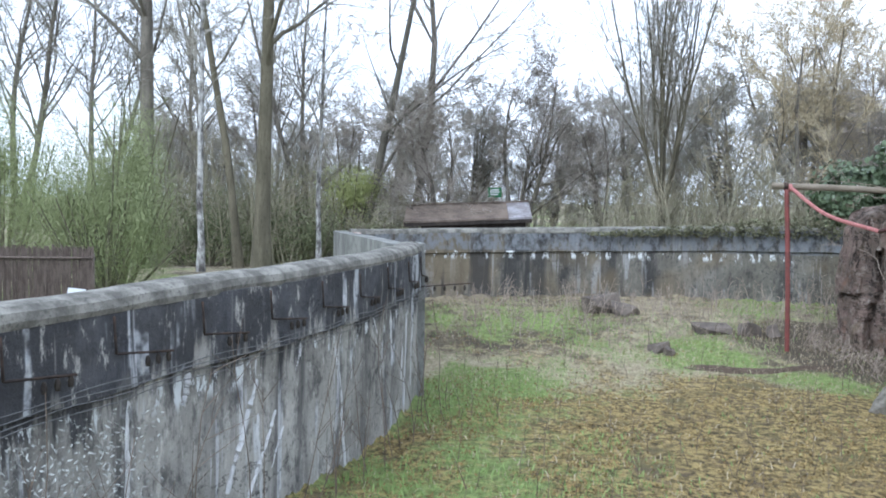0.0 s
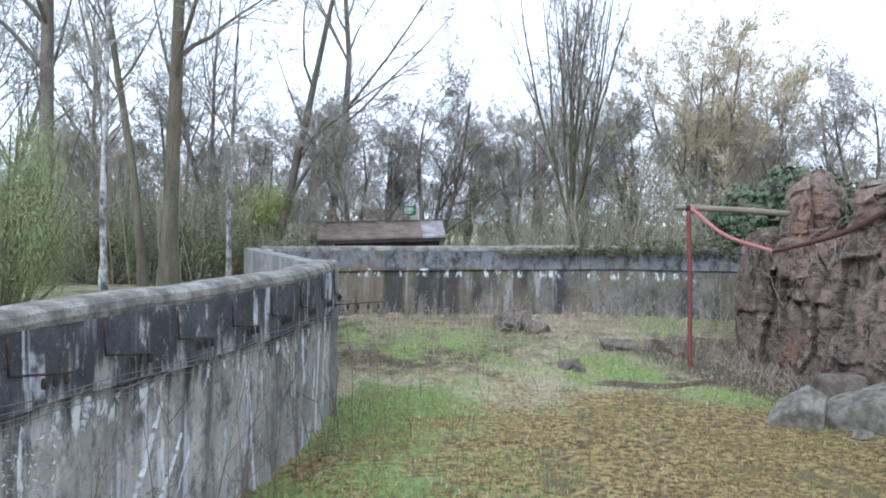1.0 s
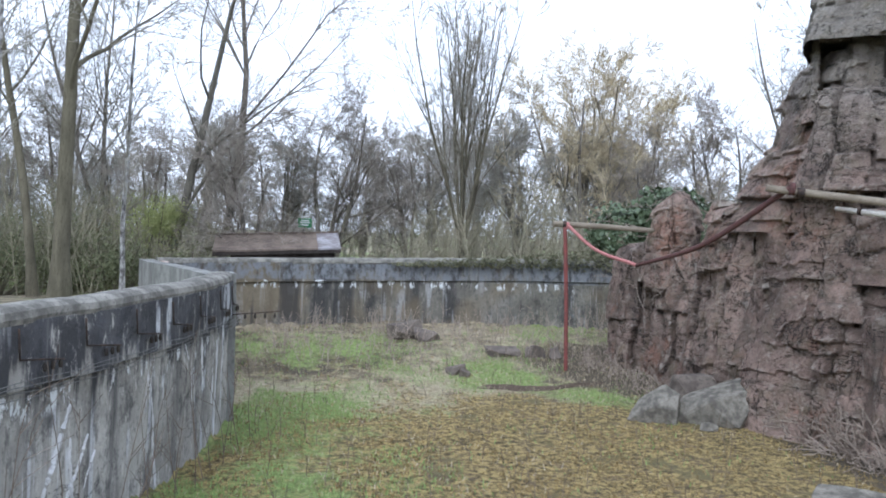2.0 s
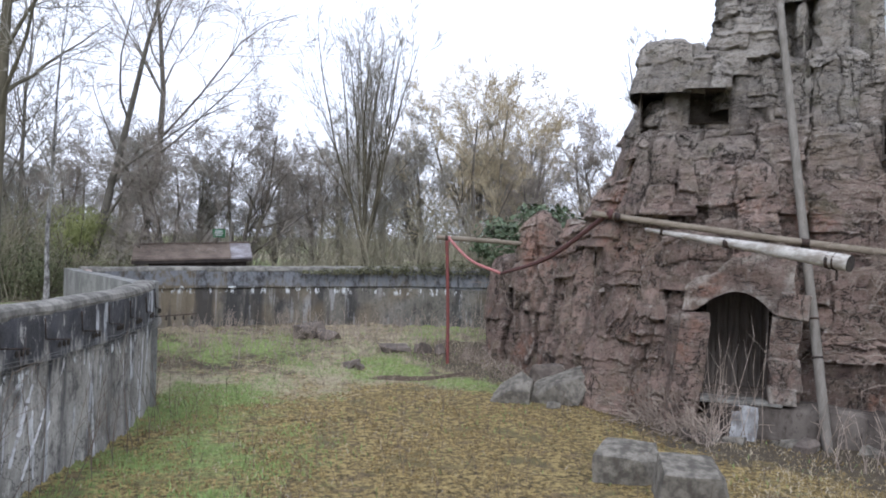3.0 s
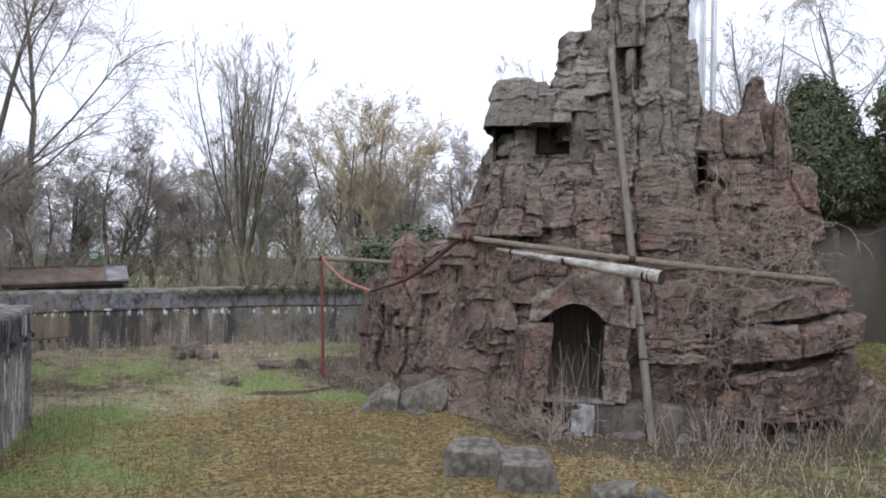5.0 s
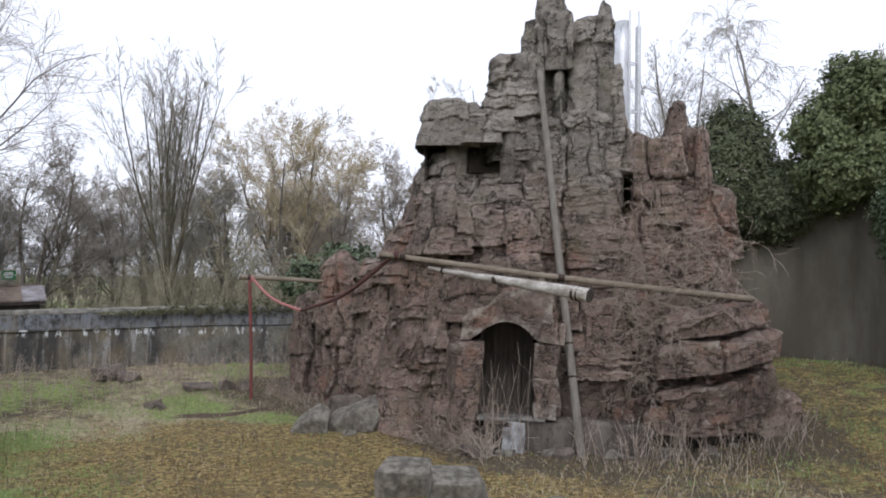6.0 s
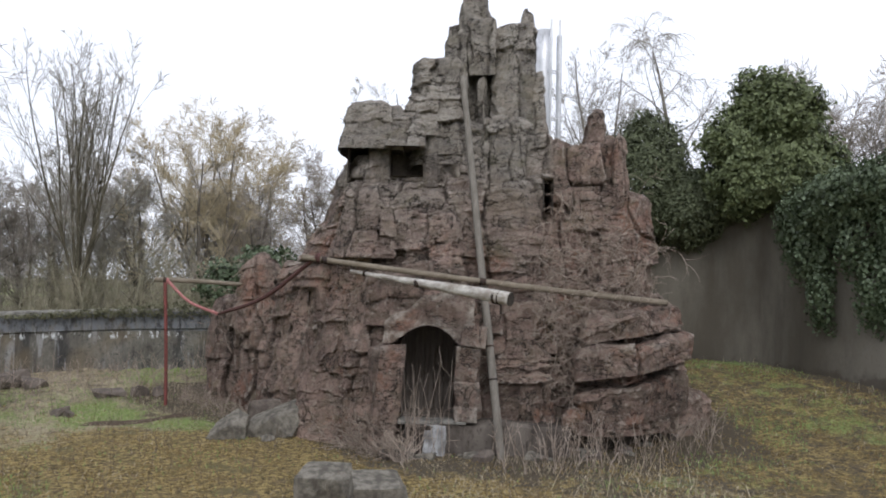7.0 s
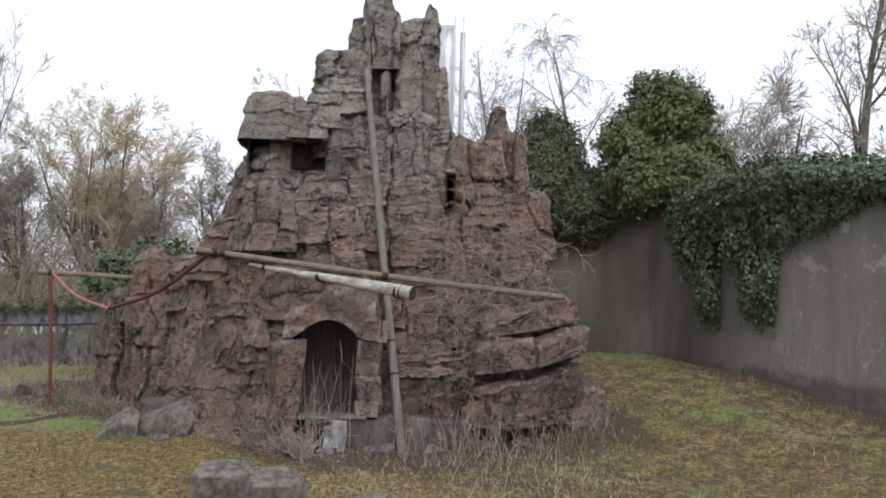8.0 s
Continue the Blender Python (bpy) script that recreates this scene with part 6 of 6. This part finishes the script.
def vines(seed, count, u0, u1, z0, z1, w_off, label, material, drop=-0.10, r=0.0062):
    """Leafless creepers that run over the rock's face."""
    rng = np.random.default_rng(seed)
    u, z = rng.uniform(u0, u1, count), rng.uniform(z0, z1, count)
    w = np.interp(u, [-6, -2.8, -1.4, 0, 2.4, 3.6, 5.6], [4.6, 1.7, 0.6, 0.1, 0.4, 0.7, 1.9]) + 0.16 * z + w_off
    base = np.array([to_world(a, b, c) for a, b, c in zip(u, w, z)])
    side = np.array(to_world(1, 0, 0)) - np.array(to_world(0, 0, 0))
    way = side[None] * rng.normal(0, 1, (count, 1)) + rng.normal(0, 0.25, (count, 3)) + np.array([0, 0, 0.5])
    ln = rng.uniform(0.6, 1.9, count)
    P = grow(rng, base, way, ln, 9, 0.34, drop)
    R = np.tile(np.linspace(r, r * 0.4, 10), (count, 1))
    b2, w2, l2, _ = sprout(rng, P, R, ln, 4, 0.2, 45, 0.35)
    P2 = grow(rng, b2, w2, l2, 4, 0.25, drop * 0.5)
    v, f = joined([tube_arrays(P, R, 4), tube_arrays(P2, np.tile(np.linspace(r * 0.55, r * 0.3, 5), (len(P2), 1)), 3)])
    tagged(put("vine", mesh_of("vine", v, f, material)), label, "vine", kind="stuff")


vines(111, 120, 2.0, 4.1, 2.3, 4.3, -0.26, "leafless reddish creeper over the rock's shoulder", M_BRAMBLE, r=0.0085)
vines(112, 80, 1.9, 2.65, 0.8, 2.9, -0.36, "leafless creeper in a cleft of the rock", M_BRAMBLE)
vines(113, 22, -5.0, -3.0, 1.0, 3.2, -0.4, "sparse creeper on the low rock", M_BRAMBLE)

# silvery shoots on the near wall
sp = [(*on_wall(end_run - 7.5 + 1.0 * rng.random(), 0.25 + 0.5 * rng.random(), 0.0),) for _ in range(16)]
stems("shrub_shoots", "silvery-leaved shoots against the wall", sp, 0.7, 1.5, 0.006, M_WEED, 98, 0.10, 4, 0.15)
lc = np.array([(*on_wall(end_run - 7.6 + 1.1 * rng.random(), 0.15 + 0.5 * rng.random(), 0.2 + 1.3 * rng.random() ** 1.4),) for _ in range(2600)])
v, f = leaves(lc, rng.normal(size=(2600, 3)), 0.009, 99, 3.6, 0.2)
tagged(put("shrub_leaves", mesh_of("shrub_leaves", v, f, M_BUDDLEIA)), "small silvery leaves against the wall", "leaves", kind="stuff")


def blades(name, label, x, y, h, width, material, seed, splay=0.5):
    """Single curved blades, past counting."""
    rng = np.random.default_rng(seed)
    n = len(x)
    z = ground_z(x, y) - 0.01
    h = h * rng.uniform(0.5, 1.3, n)
    a, t = rng.uniform(0, 6.283, n), rng.normal(0, splay, (n, 2))
    s = np.stack([np.cos(a), np.sin(a), 0 * a], 1) * (width * rng.uniform(0.6, 1.3, n))[:, None]
    base = np.stack([x, y, z], 1)
    mid = base + np.stack([t[:, 0] * h * 0.4, t[:, 1] * h * 0.4, h * 0.6], 1)
    tip = base + np.stack([t[:, 0] * h, t[:, 1] * h, h * (1 - 0.25 * np.abs(t).sum(1)).clip(0.25, 1)], 1)
    V = np.stack([base - s, base + s, mid + s * 0.7, mid - s * 0.7, tip], 1)
    k = np.arange(n)[:, None] * 5
    F = np.concatenate([k + [0, 1, 2], k + [0, 2, 3], k + [3, 2, 4]], 0)
    return tagged(put(name, mesh_of(name, V, F, material)), label, "grass", kind="stuff")


def sow(n, seed, where):
    """Places inside the enclosure that a chance function keeps."""
    rng = np.random.default_rng(seed)
    r, az = 26 * np.sqrt(rng.uniform(0.06, 1.0, n)), np.radians(rng.uniform(-12, 74, n))
    x, y = r * np.sin(az), r * np.cos(az)
    a = radians(ROCK_AZ)
    u = (x - rock.location.x) * math.cos(a) - (y - rock.location.y) * math.sin(a)
    w = (x - rock.location.x) * math.sin(a) + (y - rock.location.y) * math.cos(a)
    fr = np.interp(u, [-6.2, -4.8, -2.8, -1.4, -0.4, 1.1, 2.4, 3.6, 5.7], [5.0, 4.0, 3.1, 1.0, -0.2, -0.1, 0.2, 0.7, 2.0])
    open_ground = (wall_side(x, y) < -0.05) & ((w < fr + 0.1) | (u < -6.2) | (u > 5.8))
    keep = open_ground & (rng.random(n) < where(x, y))
    return x[keep], y[keep]


def green_chance(x, y):
    far_band = step(15.8, 18.4, y + 0.15 - 0.15 * x + 1.5 * fbm(x * 0.45, y * 0.45, 0 * x, 3, 21))
    n1, n2 = fbm(x * 0.45, y * 0.45, 0 * x, 3, 21), fbm(x * 1.6, y * 1.6, 0 * x, 3, 25)
    left = step(2.4, -0.2, x - 0.05 * y + 0.5 * n1)
    east = (0.30 + 0.5 * n1) * step(46, 52, np.degrees(np.arctan2(x, y)))
    return np.clip((0.9 * left * step(18, 15, y) + far_band * (0.4 + 0.45 * n1) + 0.05 + east) * (0.45 + 0.9 * n2), 0, 1)


def straw_chance(x, y):
    far_band = step(15.8, 18.4, y + 0.15 - 0.15 * x + 1.5 * fbm(x * 0.45, y * 0.45, 0 * x, 3, 21))
    n2 = fbm(x * 0.8, y * 0.8, 0 * x, 3, 22)
    near_rock = step(2.2, 0.3, np.abs(np.hypot(x - 9.4, y - 9.4) - 1.8))
    return np.clip(far_band * (0.5 - 0.4 * n2) + 0.35 * near_rock * (0.4 + 0.6 * n2) + 0.08 + 0.12 * n2, 0, 1)


def bare_foot(x, y):
    """0 close before the rock's foot, 1 away from it."""
    a = radians(ROCK_AZ)
    u = (x - rock.location.x) * math.cos(a) - (y - rock.location.y) * math.sin(a)
    w = (x - rock.location.x) * math.sin(a) + (y - rock.location.y) * math.cos(a)
    fr = np.interp(u, [-6.2, -4.8, -2.8, -1.4, -0.4, 1.1, 2.4, 3.6, 5.7], [5.0, 4.0, 3.1, 1.0, -0.2, -0.1, 0.2, 0.7, 2.0])
    return np.where((u > -7) & (u < 6), step(0.8, 2.6, fr - w + 0.5 * fbm(x * 0.9, y * 0.9, 0 * x, 4, 27)), 1.0)


x, y = sow(260000, 201, lambda x, y: green_chance(x, y) * (0.08 + 0.92 * bare_foot(x, y)))
blades("grass", "short green grass", x, y, 0.085, 0.006, M_GRASS, 202)
x, y = sow(150000, 203, straw_chance)
blades("dry_grass", "short straw-coloured dead grass", x, y, 0.085, 0.005, M_STRAW, 204, 0.8)
x, y = sow(240000, 205, lambda x, y: (0.35 + 0.65 * bare_foot(x, y)) * np.clip(0.75 - 0.6 * step(15.5, 18, y + 0.15 * x), 0, 1) * np.clip(0.55 + 0.8 * fbm(x * 2.5, y * 2.5, 0 * x, 3, 31), 0.1, 1))
blades("moss", "golden-brown moss cushions", x, y, 0.045, 0.014, M_MOSS, 206, 0.9)
x, y = sow(2600, 207, lambda x, y: step(2.2, 0.4, np.hypot(x - 10.0, y - 8.0)))
blades("dry_grass", "long pale dead grass tufts near the rock", x, y, 0.45, 0.006, M_STRAW, 208, 0.45)
x, y = sow(5200, 209, lambda x, y: step(46, 50, np.degrees(np.arctan2(x, y))) * (fbm(x * 0.9, y * 0.9, 0 * x, 3, 41) > 0.12))
blades("dry_grass", "scattered pale dead grass tufts below the tall wall", x, y, 0.22, 0.006, M_STRAW, 210, 0.6)
x, y = sow(26000, 211, lambda x, y: step(44, 48, np.degrees(np.arctan2(x, y))) * step(-1.0, -0.15, wall_side(x, y)) * 0.7)
blades("leaf_litter", "brown leaf litter along the tall wall's foot", x, y, 0.05, 0.018, M_SOIL, 212, 1.2)

# lime that has seeped out and run down the near wall: metres back from its end, heights, width
LIME_RUNS = [(6.12, 1.42, 6.12, 0.20, 0.9), (4.70, 1.28, 5.06, 0.40, 1.5), (4.70, 1.0, 4.65, 0.15, 1.0), (4.43, 0.92, 4.84, 0.20, 1.1), (4.30, 0.74, 4.50, 0.42, 0.7), (3.30, 1.20, 3.05, 0.0, 1.2), (3.36, 1.30, 3.28, 0.9, 1.3),
             (5.54, 1.46, 5.56, 1.22, 1.3), (1.74, 1.44, 1.64, 0.85, 1.2), (1.2, 1.44, 1.16, 0.5, 1.0), (0.98, 1.45, 1.04, 0.0, 1.0), (0.62, 1.45, 0.6, 0.3, 0.9), (4.04, 1.44, 4.1, 1.2, 0.9), (2.3, 1.44, 2.1, 1.05, 0.9)]
rng = np.random.default_rng(77)
pieces = []
for a0, za, a1, zb, wide in LIME_RUNS:
    t = np.linspace(0, 1, 24)
    along = end_run - (a0 + (a1 - a0) * t + 0.012 * np.cumsum(rng.normal(0, 0.35, 24)))
    P = np.array([on_wall(q, -0.056, z) for q, z in zip(along, za + (zb - za) * t)])
    R = 0.022 * wide * (0.75 + 0.45 * rng.random(24)) * np.interp(t, [0, 0.15, 0.6, 1], [0.75, 1.2, 0.95, 0.7])
    pieces.append(tube_arrays(P[None], R[None], 6))
v, f = joined(pieces)
tagged(put("lime_run", mesh_of("lime_run", v, f, M_LIME)), "white lime seeped down the stained concrete wall", "lime run", kind="stuff")
